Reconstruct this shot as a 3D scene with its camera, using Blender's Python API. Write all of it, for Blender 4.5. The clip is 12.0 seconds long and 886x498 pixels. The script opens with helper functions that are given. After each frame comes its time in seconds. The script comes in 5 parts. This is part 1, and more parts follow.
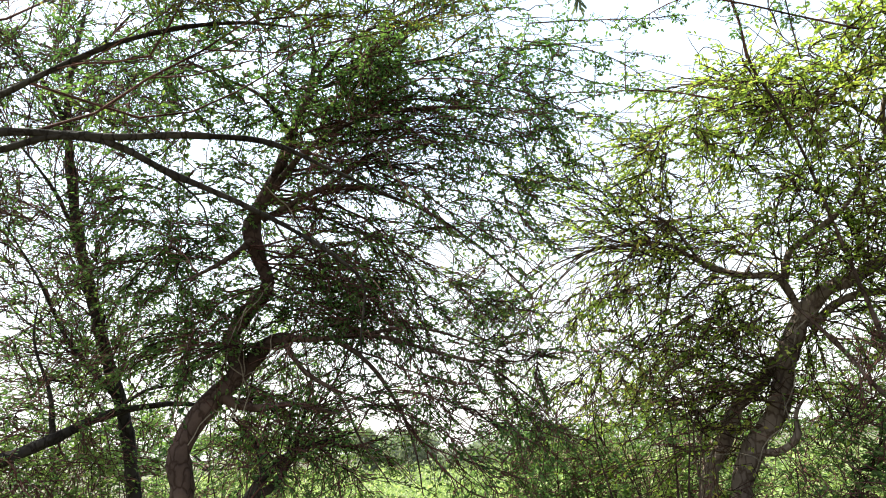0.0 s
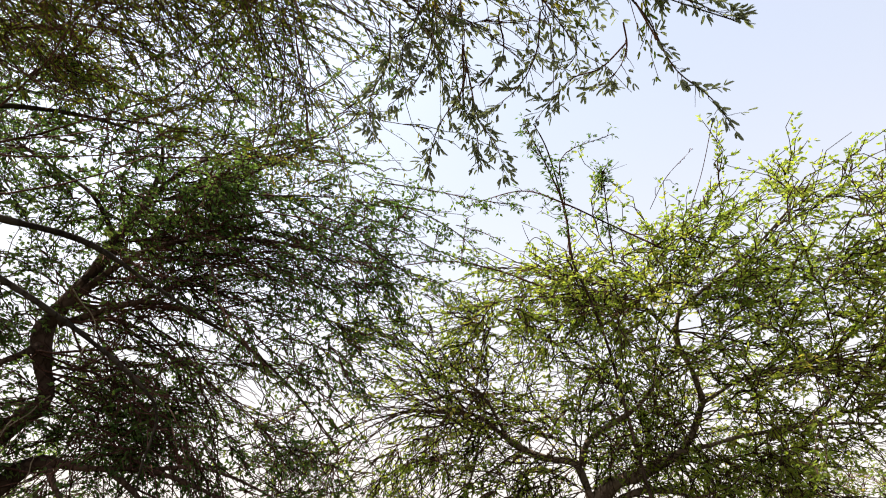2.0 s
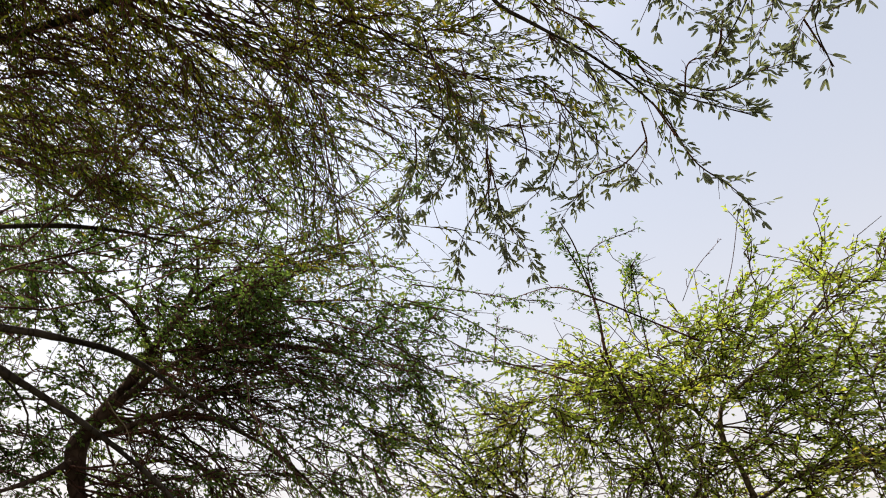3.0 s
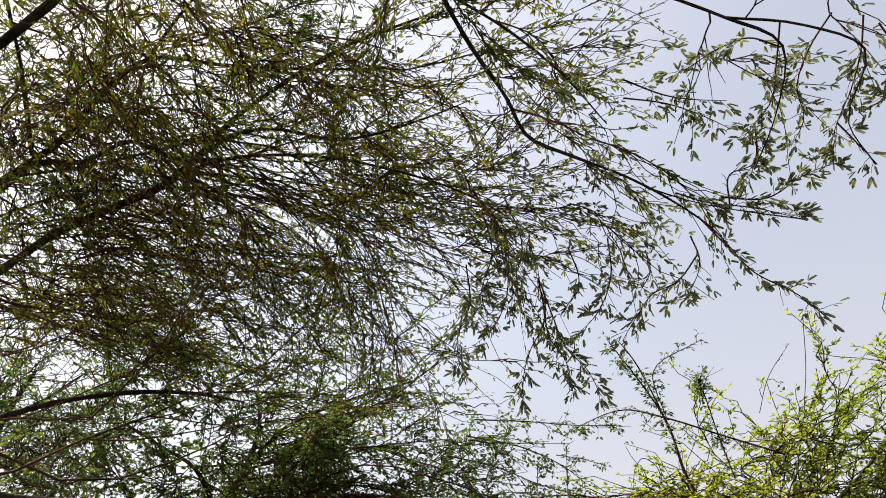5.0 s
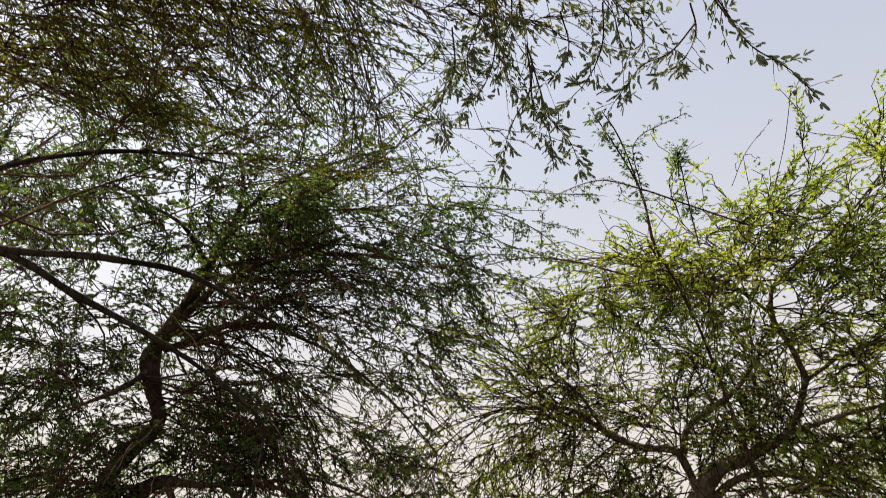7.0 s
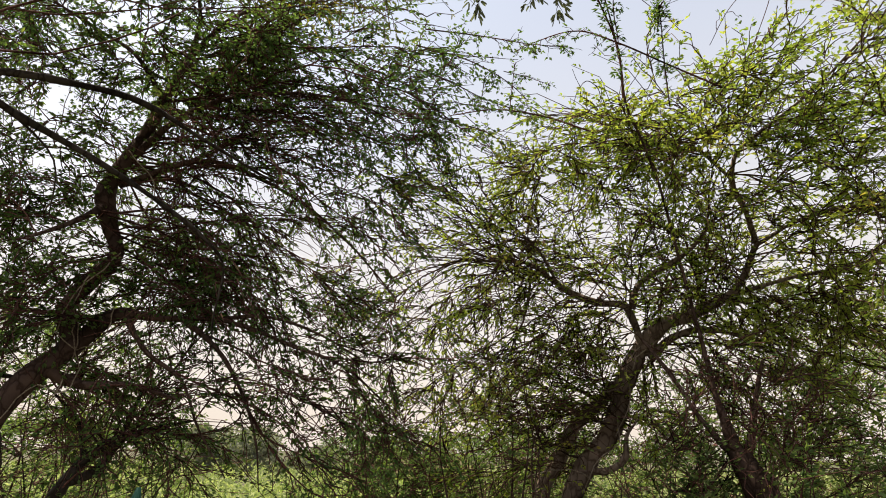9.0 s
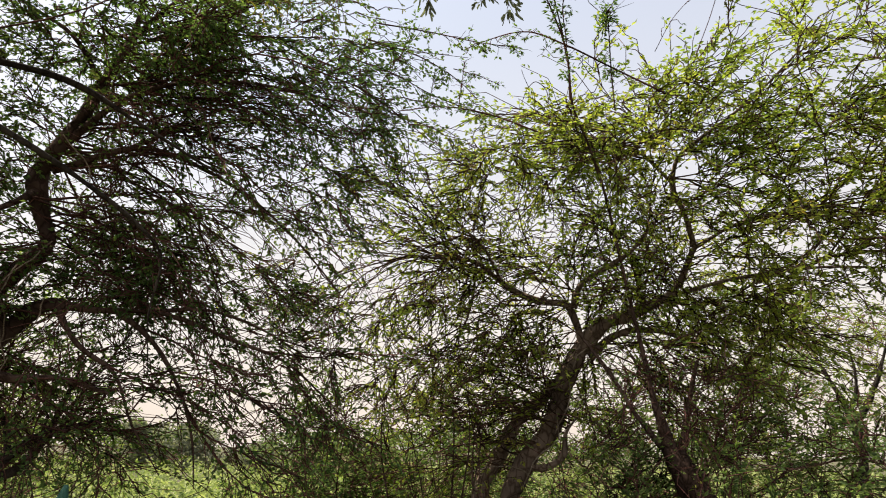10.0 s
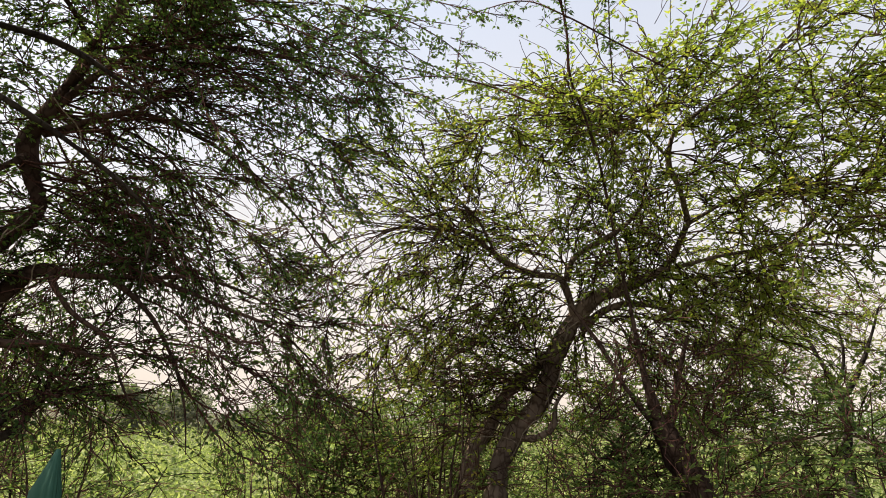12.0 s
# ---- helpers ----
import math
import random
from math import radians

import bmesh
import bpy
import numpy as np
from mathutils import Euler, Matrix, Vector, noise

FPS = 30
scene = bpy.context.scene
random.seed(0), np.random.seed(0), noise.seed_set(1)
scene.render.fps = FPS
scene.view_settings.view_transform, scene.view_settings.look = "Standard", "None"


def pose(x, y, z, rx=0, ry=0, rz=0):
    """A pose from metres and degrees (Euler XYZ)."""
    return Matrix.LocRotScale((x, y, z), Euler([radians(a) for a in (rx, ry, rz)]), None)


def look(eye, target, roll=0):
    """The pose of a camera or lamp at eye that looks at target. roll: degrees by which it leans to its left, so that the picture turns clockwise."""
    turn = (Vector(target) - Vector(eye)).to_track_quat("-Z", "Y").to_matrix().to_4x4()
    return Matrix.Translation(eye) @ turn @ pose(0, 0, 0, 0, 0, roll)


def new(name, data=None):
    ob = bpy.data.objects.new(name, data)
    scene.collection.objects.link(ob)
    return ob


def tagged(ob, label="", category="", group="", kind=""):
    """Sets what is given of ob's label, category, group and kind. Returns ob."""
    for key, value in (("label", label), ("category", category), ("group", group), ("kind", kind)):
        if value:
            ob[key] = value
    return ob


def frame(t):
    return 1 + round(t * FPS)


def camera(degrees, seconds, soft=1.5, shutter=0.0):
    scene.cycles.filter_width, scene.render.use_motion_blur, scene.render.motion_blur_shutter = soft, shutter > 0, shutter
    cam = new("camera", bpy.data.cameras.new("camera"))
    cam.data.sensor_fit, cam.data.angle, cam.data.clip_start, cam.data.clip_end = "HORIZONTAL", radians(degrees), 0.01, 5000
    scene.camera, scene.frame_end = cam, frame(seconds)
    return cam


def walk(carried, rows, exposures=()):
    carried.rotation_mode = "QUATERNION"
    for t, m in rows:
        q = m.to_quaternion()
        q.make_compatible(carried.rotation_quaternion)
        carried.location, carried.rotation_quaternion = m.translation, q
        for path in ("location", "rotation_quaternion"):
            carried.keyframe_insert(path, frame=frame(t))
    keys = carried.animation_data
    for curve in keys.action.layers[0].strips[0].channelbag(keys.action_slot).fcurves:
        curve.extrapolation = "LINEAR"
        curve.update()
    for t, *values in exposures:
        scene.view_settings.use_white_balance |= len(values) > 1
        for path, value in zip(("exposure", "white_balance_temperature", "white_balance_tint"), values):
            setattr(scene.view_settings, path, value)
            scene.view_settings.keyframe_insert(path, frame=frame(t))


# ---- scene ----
cam = camera(63.81, 12.0, soft=0.95, shutter=0.2)


def view(x, y, z, yaw, pitch, roll):
    """A camera pose: degrees turned left of +y, degrees above the horizon, degrees of roll."""
    return pose(x, y, z, 90 + pitch, 0, yaw) @ pose(0, 0, 0, 0, 0, roll)


# seconds, place, yaw, pitch, roll
PATH = [
    (0, 0.008, -0.008, 1.615, 23.30, 15.59, -3.13),
    (0.5, 0.016, -0.006, 1.617, 21.23, 18.30, -2.30),
    (1, 0.022, 0.009, 1.607, 15.91, 22.45, -0.91),
    (1.5, 0.025, 0.005, 1.611, 12.08, 25.99, 0.23),
    (2, 0.022, 0.010, 1.607, 8.71, 27.62, 1.47),
    (2.5, 0.018, -0.002, 1.604, 9.33, 33.10, 1.84),
    (3, 0.020, -0.004, 1.605, 11.65, 35.54, 0.86),
    (3.5, 0.013, -0.011, 1.601, 14.13, 40.60, -0.31),
    (5.3, -0.003, -0.043, 1.609, 16.70, 45.98, -1.48),
    (5.5, -0.004, -0.044, 1.608, 16.96, 45.03, -1.34),
    (6, -0.003, -0.037, 1.611, 17.64, 40.00, -1.01),
    (6.5, 0.004, -0.035, 1.618, 17.56, 35.07, -0.71),
    (7, -0.003, -0.032, 1.623, 15.34, 27.23, -0.70),
    (7.2, -0.001, -0.029, 1.625, 14.87, 25.22, -0.80),
    (8.8, -0.016, 0.022, 1.579, 12.80, 17.78, 1.09),
    (9, -0.016, 0.024, 1.578, 12.22, 16.01, 0.99),
    (9.5, -0.013, 0.029, 1.578, 11.14, 16.19, 1.70),
    (10, -0.014, 0.032, 1.580, 7.72, 15.81, 1.08),
    (10.5, -0.016, 0.031, 1.583, 5.56, 14.57, 1.16),
    (11, -0.019, 0.030, 1.582, 6.72, 16.69, 1.47),
    (11.5, -0.018, 0.033, 1.585, 7.36, 14.09, 1.61),
    (12, -0.016, 0.039, 1.583, 7.14, 13.50, 1.85),
]
walk(cam, [(t, view(*r)) for t, *r in PATH], exposures=[(0, 1.98, 6350, -3), (0.8, 1.83, 6600, 0), (1.6, 1.46, 7100, 8), (3, 1.1, 7700, 9), (5.5, 0.98, 7700, 9), (7.2, 0.9, 7700, 10), (9.5, 1.07, 7500, 9), (12, 1.1, 7500, 9)])

# ---- light ----
SUN_EL, SUN_AZ = 58, -95      # degrees up; degrees clockwise from +y
world = bpy.data.worlds.new("sky")
scene.world = world
world.use_nodes = True
wn = world.node_tree.nodes
sky = wn.new("ShaderNodeTexSky")
sky.sky_type, sky.sun_disc = "NISHITA", False
sky.sun_elevation, sky.sun_rotation = radians(SUN_EL), radians(SUN_AZ)
sky.air_density, sky.dust_density, sky.ozone_density = 1.3, 0.8, 1.0
haze = wn.new("ShaderNodeMix")          # thin white haze over the blue
haze.data_type = "RGBA"
where, axis, thin = wn.new("ShaderNodeTexCoord"), wn.new("ShaderNodeSeparateXYZ"), wn.new("ShaderNodeMapRange")
thin.interpolation_type = "SMOOTHSTEP"      # the haze thins out from the horizon upwards
thin.inputs["From Max"].default_value = 0.75
thin.inputs["To Min"].default_value, thin.inputs["To Max"].default_value = 0.93, 0.40
world.node_tree.links.new(where.outputs["Generated"], axis.inputs[0])
world.node_tree.links.new(axis.outputs["Z"], thin.inputs["Value"])
world.node_tree.links.new(thin.outputs[0], haze.inputs["Factor"])
toward = wn.new("ShaderNodeVectorMath")     # the haze brightens round the sun
toward.operation = "DOT_PRODUCT"
toward.inputs[1].default_value = (math.sin(radians(SUN_AZ)) * math.cos(radians(SUN_EL)), math.cos(radians(SUN_AZ)) * math.cos(radians(SUN_EL)), math.sin(radians(SUN_EL)))
world.node_tree.links.new(where.outputs["Generated"], toward.inputs[0])
glow = wn.new("ShaderNodeMapRange")
glow.interpolation_type = "SMOOTHSTEP"
glow.inputs["From Min"].default_value, glow.inputs["From Max"].default_value = 0.45, 1.0
glow.inputs["To Min"].default_value, glow.inputs["To Max"].default_value = 1.0, 1.75
world.node_tree.links.new(toward.outputs["Value"], glow.inputs["Value"])
bright = wn.new("ShaderNodeVectorMath")
bright.operation = "SCALE"
bright.inputs[0].default_value = (2.68, 2.48, 2.56)
world.node_tree.links.new(glow.outputs[0], bright.inputs["Scale"])
world.node_tree.links.new(bright.outputs[0], haze.inputs["B"])
world.node_tree.links.new(sky.outputs[0], haze.inputs["A"])
world.node_tree.links.new(haze.outputs["Result"], wn["Background"].inputs[0])
wn["Background"].inputs[1].default_value = 0.15
sun_lamp = new("sun", bpy.data.lights.new("sun", "SUN"))
sun_lamp.data.energy, sun_lamp.data.angle, sun_lamp.data.color = 5.0, radians(0.6), (1.0, 0.95, 0.86)
sun_dir = Vector((math.sin(radians(SUN_AZ)) * math.cos(radians(SUN_EL)), math.cos(radians(SUN_AZ)) * math.cos(radians(SUN_EL)), math.sin(radians(SUN_EL))))
sun_lamp.matrix_world = look(sun_dir * 50, (0, 0, 0))


# ---- materials ----
def material(name):
    m = bpy.data.materials.new(name)
    m.use_nodes = True
    m.node_tree.nodes.clear()
    return m, m.node_tree.nodes, m.node_tree.links


def ramp(n, stops):
    r = n.new("ShaderNodeValToRGB")
    while len(r.color_ramp.elements) < len(stops):
        r.color_ramp.elements.new(0.5)
    for e, (p, c) in zip(r.color_ramp.elements, stops):
        e.position, e.color = p, (*c, 1)
    return r


def leaf_material(name, stops, clear=0.45):
    """Thin leaves: a green that differs from leaflet to leaflet and over the crown, light passing through."""
    m, n, l = material(name)
    geo, pos = n.new("ShaderNodeNewGeometry"), n.new("ShaderNodeTexCoord")
    patch = n.new("ShaderNodeTexNoise")
    patch.inputs["Scale"].default_value, patch.inputs["Detail"].default_value = 1.6, 3
    l.new(pos.outputs["Object"], patch.inputs["Vector"])
    mix = n.new("ShaderNodeMath")
    mix.operation = "MULTIPLY_ADD"
    mix.inputs[1].default_value = 0.45
    l.new(geo.outputs["Random Per Island"], mix.inputs[0])
    spread = n.new("ShaderNodeMapRange")
    spread.inputs["From Min"].default_value, spread.inputs["From Max"].default_value = 0.3, 0.7
    spread.inputs["To Max"].default_value = 0.55
    l.new(patch.outputs["Fac"], spread.inputs["Value"])
    l.new(spread.outputs[0], mix.inputs[2])
    r = ramp(n, stops)
    l.new(mix.outputs[0], r.inputs[0])
    p, tr, mx, out = n.new("ShaderNodeBsdfPrincipled"), n.new("ShaderNodeBsdfTranslucent"), n.new("ShaderNodeMixShader"), n.new("ShaderNodeOutputMaterial")
    p.inputs["Roughness"].default_value = 0.6
    p.inputs["Specular IOR Level"].default_value = 0.12
    l.new(r.outputs[0], p.inputs["Base Color"])
    warm = n.new("ShaderNodeMix")
    warm.data_type, warm.blend_type = "RGBA", "MULTIPLY"
    warm.inputs["Factor"].default_value = 1
    warm.inputs["B"].default_value = (1.24, 1.35, 0.72, 1)
    l.new(r.outputs[0], warm.inputs["A"])
    l.new(warm.outputs["Result"], tr.inputs["Color"])
    mx.inputs[0].default_value = clear
    l.new(p.outputs[0], mx.inputs[1])
    l.new(tr.outputs[0], mx.inputs[2])
    l.new(mx.outputs[0], out.inputs[0])
    return m


def bark_material(name, dark, light, scale=1.0, relief=0.6):
    """Rough bark: long fissures, lighter plates and scattered paler patches."""
    m, n, l = material(name)
    tc = n.new("ShaderNodeTexCoord")
    stretch = n.new("ShaderNodeMapping")
    stretch.inputs["Scale"].default_value = (9 * scale, 9 * scale, 5 * scale)
    l.new(tc.outputs["Object"], stretch.inputs["Vector"])
    crack, patch, grain = n.new("ShaderNodeTexVoronoi"), n.new("ShaderNodeTexNoise"), n.new("ShaderNodeTexNoise")
    crack.feature = "DISTANCE_TO_EDGE"
    crack.inputs["Scale"].default_value = 3.0
    wob = n.new("ShaderNodeTexNoise")
    wob.inputs["Scale"].default_value, wob.inputs["Detail"].default_value = 2.0, 3
    l.new(stretch.outputs[0], wob.inputs["Vector"])
    l.new(wob.outputs["Color"], crack.inputs["Vector"])
    add = n.new("ShaderNodeMix")
    add.data_type, add.inputs["Factor"].default_value = "VECTOR", 0.35
    l.new(stretch.outputs[0], add.inputs["A"])
    l.new(wob.outputs["Color"], add.inputs["B"])
    l.new(add.outputs["Result"], crack.inputs["Vector"])
    patch.inputs["Scale"].default_value, patch.inputs["Detail"].default_value = 4.0, 5
    l.new(tc.outputs["Object"], patch.inputs["Vector"])
    grain.inputs["Scale"].default_value, grain.inputs["Detail"].default_value = 9.0, 6
    l.new(stretch.outputs[0], grain.inputs["Vector"])
    r1 = ramp(n, [(0.3, dark), (0.62, light), (0.78, tuple(min(1, c * 1.5 + 0.03) for c in light))])
    l.new(patch.outputs["Fac"], r1.inputs[0])
    r2 = ramp(n, [(0.0, (0.35, 0.3, 0.28)), (0.12, (1, 1, 1))])
    l.new(crack.outputs["Distance"], r2.inputs[0])
    mul = n.new("ShaderNodeMix")
    mul.data_type, mul.blend_type = "RGBA", "MULTIPLY"
    mul.inputs["Factor"].default_value = 0.8
    l.new(r1.outputs[0], mul.inputs["A"])
    l.new(r2.outputs[0], mul.inputs["B"])
    high = n.new("ShaderNodeMath")
    high.operation = "MULTIPLY_ADD"
    high.inputs[1].default_value = 0.5
    l.new(grain.outputs["Fac"], high.inputs[0])
    l.new(r2.outputs[0], high.inputs[2])
    b = n.new("ShaderNodeBump")
    b.inputs["Strength"].default_value, b.inputs["Distance"].default_value = relief, 0.012
    l.new(high.outputs[0], b.inputs["Height"])
    p, out = n.new("ShaderNodeBsdfPrincipled"), n.new("ShaderNodeOutputMaterial")
    p.inputs["Roughness"].default_value = 0.9
    p.inputs["Specular IOR Level"].default_value = 0.08
    l.new(mul.outputs["Result"], p.inputs["Base Color"])
    l.new(b.outputs[0], p.inputs["Normal"])
    l.new(p.outputs[0], out.inputs[0])
    return m


def ground_material():
    """Bare dry soil with litter under the trees."""
    m, n, l = material("dry_soil")
    tc = n.new("ShaderNodeTexCoord")
    a, c = n.new("ShaderNodeTexNoise"), n.new("ShaderNodeTexNoise")
    a.inputs["Scale"].default_value, a.inputs["Detail"].default_value = 0.35, 6
    c.inputs["Scale"].default_value, c.inputs["Detail"].default_value = 18, 6
    l.new(tc.outputs["Object"], a.inputs["Vector"])
    l.new(tc.outputs["Object"], c.inputs["Vector"])
    r = ramp(n, [(0.35, (0.035, 0.030, 0.016)), (0.5, (0.06, 0.058, 0.024)), (0.7, (0.12, 0.095, 0.055))])
    mx = n.new("ShaderNodeMath")
    mx.operation = "MULTIPLY_ADD"
    mx.inputs[1].default_value = 0.35
    l.new(c.outputs["Fac"], mx.inputs[0])
    sc = n.new("ShaderNodeMath")
    sc.operation = "MULTIPLY"
    sc.inputs[1].default_value = 0.65
    l.new(a.outputs["Fac"], sc.inputs[0])
    l.new(sc.outputs[0], mx.inputs[2])
    l.new(mx.outputs[0], r.inputs[0])
    b = n.new("ShaderNodeBump")
    b.inputs["Strength"].default_value, b.inputs["Distance"].default_value = 0.5, 0.03
    l.new(c.outputs["Fac"], b.inputs["Height"])
    p, out = n.new("ShaderNodeBsdfPrincipled"), n.new("ShaderNodeOutputMaterial")
    p.inputs["Roughness"].default_value = 0.95
    l.new(r.outputs[0], p.inputs["Base Color"])
    l.new(b.outputs[0], p.inputs["Normal"])
    l.new(p.outputs[0], out.inputs[0])
    return m


MAT_LEAF = leaf_material("mesquite_leaf", [(0.0, (0.020, 0.040, 0.018)), (0.35, (0.066, 0.116, 0.042)), (0.75, (0.125, 0.178, 0.058)), (1.0, (0.22, 0.19, 0.075))], 0.5)
# leaf with sunlight painted in: a yellower, lighter green than MAT_LEAF
MAT_LEAF_SUN = leaf_material("sunlit_leaf", [(0.0, (0.055, 0.092, 0.022)), (0.35, (0.175, 0.235, 0.052)), (0.75, (0.31, 0.325, 0.078)), (1.0, (0.46, 0.33, 0.11))], 0.6)
MAT_SHRUB = leaf_material("shrub_leaf", [(0.0, (0.026, 0.052, 0.022)), (0.45, (0.110, 0.165, 0.062)), (1.0, (0.245, 0.275, 0.105))], 0.58)
MAT_LEAF_OLIVE = leaf_material("olive_leaf", [(0.0, (0.022, 0.048, 0.012)), (0.35, (0.070, 0.098, 0.022)), (0.7, (0.17, 0.150, 0.030)), (1.0, (0.25, 0.160, 0.040))], 0.55)
# haze and sky glare painted into the leaf colour: paler and greyer green
MAT_LEAF_HAZE = leaf_material("haze_grey_leaf", [(0.0, (0.105, 0.115, 0.100)), (0.5, (0.16, 0.17, 0.145)), (1.0, (0.22, 0.225, 0.175))], 0.5)
MAT_CROP = leaf_material("crop_leaf", [(0.0, (0.040, 0.070, 0.026)), (0.45, (0.225, 0.275, 0.115)), (1.0, (0.48, 0.49, 0.27))], 0.4)
MAT_BARK = bark_material("rough_bark", (0.028, 0.018, 0.015), (0.105, 0.068, 0.056))
MAT_BARK_GREY = bark_material("grey_bark", (0.072, 0.053, 0.043), (0.21, 0.157, 0.127))
MAT_BARK_DARK = bark_material("dark_bark", (0.018, 0.015, 0.013), (0.048, 0.040, 0.035))
MAT_TWIG = bark_material("twig_bark", (0.014, 0.008, 0.007), (0.145, 0.070, 0.060), 4.0, 0.1)
MAT_TWIG_GREEN = bark_material("green_twig_bark", (0.013, 0.008, 0.006), (0.105, 0.062, 0.043), 4.0, 0.1)
MAT_DRY = bark_material("dry_twig_bark", (0.13, 0.10, 0.075), (0.30, 0.25, 0.2), 4.0, 0.1)
MAT_REED = leaf_material("dry_reed", [(0.0, (0.20, 0.16, 0.10)), (0.5, (0.30, 0.25, 0.17)), (1.0, (0.42, 0.36, 0.25))], 0.25)
MAT_SOIL = ground_material()


def cloth_material():
    """Faded woven teal cloth."""
    m, n, l = material("teal_cloth")
    tc, a = n.new("ShaderNodeTexCoord"), n.new("ShaderNodeTexNoise")
    a.inputs["Scale"].default_value, a.inputs["Detail"].default_value = 7, 5
    l.new(tc.outputs["Object"], a.inputs["Vector"])
    r = ramp(n, [(0.3, (0.008, 0.055, 0.038)), (0.7, (0.018, 0.10, 0.07))])
    l.new(a.outputs["Fac"], r.inputs[0])
    weave = n.new("ShaderNodeTexNoise")
    weave.inputs["Scale"].default_value = 400
    l.new(tc.outputs["Object"], weave.inputs["Vector"])
    b = n.new("ShaderNodeBump")
    b.inputs["Strength"].default_value, b.inputs["Distance"].default_value = 0.3, 0.001
    l.new(weave.outputs["Fac"], b.inputs["Height"])
    p, out = n.new("ShaderNodeBsdfPrincipled"), n.new("ShaderNodeOutputMaterial")
    p.inputs["Roughness"].default_value = 0.8
    l.new(r.outputs[0], p.inputs["Base Color"])
    l.new(b.outputs[0], p.inputs["Normal"])
    l.new(p.outputs[0], out.inputs[0])
    return m


MAT_CLOTH = cloth_material()


# ---- building in arrays ----
def mesh_object(name, verts, faces, mat, parent=None, label="", smooth=True, kind=""):
    """One mesh object from an array of corners and an array of three- or four-sided faces."""
    me = bpy.data.meshes.new(name)
    verts, faces = np.asarray(verts, np.float32), np.asarray(faces, np.int32)
    k = faces.shape[1]
    me.vertices.add(len(verts))
    me.vertices.foreach_set("co", verts.ravel())
    me.loops.add(faces.size)
    me.loops.foreach_set("vertex_index", faces.ravel())
    me.polygons.add(len(faces))
    me.polygons.foreach_set("loop_start", np.arange(0, faces.size, k, dtype=np.int32))
    me.polygons.foreach_set("loop_total", np.full(len(faces), k, np.int32))
    me.polygons.foreach_set("use_smooth", np.full(len(faces), smooth))
    me.update(calc_edges=True)
    me.materials.append(mat)
    ob = new(name, me)
    if parent is not None:
        ob.parent = parent
    return tagged(ob, label=label, kind=kind)


def unit(v):
    return v / np.maximum(np.linalg.norm(v, axis=-1, keepdims=True), 1e-9)


def tubes(lines, radii, sides):
    """Tubes along many lines at once: lines (n, k, 3), radii (n, k)."""
    n, k, _ = lines.shape
    tan = np.empty_like(lines)
    tan[:, 1:-1] = lines[:, 2:] - lines[:, :-2]
    tan[:, 0], tan[:, -1] = lines[:, 1] - lines[:, 0], lines[:, -1] - lines[:, -2]
    tan = unit(tan)
    ref = np.where(np.abs(tan[:, :1, 2:]) > 0.9, np.array([1.0, 0, 0]), np.array([0, 0, 1.0]))
    a = unit(np.cross(tan, np.broadcast_to(ref, tan.shape)))
    b = np.cross(tan, a)
    ang = np.arange(sides) * 2 * np.pi / sides
    ring = a[:, :, None] * np.cos(ang)[:, None] + b[:, :, None] * np.sin(ang)[:, None]
    verts = (lines[:, :, None] + ring * radii[:, :, None, None]).reshape(-1, 3)
    i = (np.arange(n) * k * sides)[:, None, None]
    j = (np.arange(k - 1) * sides)[None, :, None]
    s = np.arange(sides)[None, None]
    s2 = (s + 1) % sides
    faces = np.stack(np.broadcast_arrays(i + j + s, i + j + s2, i + j + sides + s2, i + j + sides + s), -1).reshape(-1, 4)
    return verts, faces


def smooth_line(points, steps=None):
    """A smooth line through points (any number of columns), evenly finer where they lie far apart."""
    p = np.asarray(points, float)
    gap = np.maximum(np.linalg.norm(np.diff(p[:, :3], axis=0), axis=1), 1e-4)
    slope = np.diff(p, axis=0) / gap[:, None]
    m = np.empty_like(p)
    m[0], m[-1] = slope[0], slope[-1]
    a, b = gap[:-1, None], gap[1:, None]
    m[1:-1] = (slope[:-1] * b + slope[1:] * a) / (a + b)
    out = []
    for i in range(len(p) - 1):
        k = steps or int(np.clip(gap[i] / 0.05, 4, 16))
        t = np.linspace(0, 1, k, endpoint=False)[:, None]
        out.append((2 * t ** 3 - 3 * t ** 2 + 1) * p[i] + (t ** 3 - 2 * t ** 2 + t) * gap[i] * m[i]
                   + (3 * t ** 2 - 2 * t ** 3) * p[i + 1] + (t ** 3 - t ** 2) * gap[i] * m[i + 1])
    out.append(p[-1:])
    return np.vstack(out)


def pinnae(base, along, face, length, width, fine):
    """Feather-like leaf halves: folded blades."""
    n = len(base)
    side = unit(np.cross(along, face))
    up = np.cross(side, along)
    L, Wd = length[:, None], width[:, None]
    tip = base + along * L - up * L * 0.12
    if not fine:
        mid = base + along * L * 0.45 + up * Wd * 0.3
        v = np.stack([base, mid + side * Wd, tip, mid - side * Wd], 1).reshape(-1, 3)
        return v, (np.arange(n) * 4)[:, None] + np.array([[0, 1, 2, 3]])
    m1, m2 = base + along * L * 0.22, base + along * L * 0.82 - up * L * 0.05
    lift = up * Wd * 0.28
    v = np.stack([base, m1 + side * Wd + lift, m2 + side * Wd * 0.85 + lift, tip, m2 - side * Wd * 0.85 + lift, m1 - side * Wd + lift], 1).reshape(-1, 3)
    o = (np.arange(n) * 6)[:, None]
    f = np.concatenate([o + np.array([[0, 1, 2, 3]]), o + np.array([[0, 3, 4, 5]])], 0)
    return v, f


FLAT = np.array([1.0, 1.0, 0.45])      # sprays spread level rather than up and down


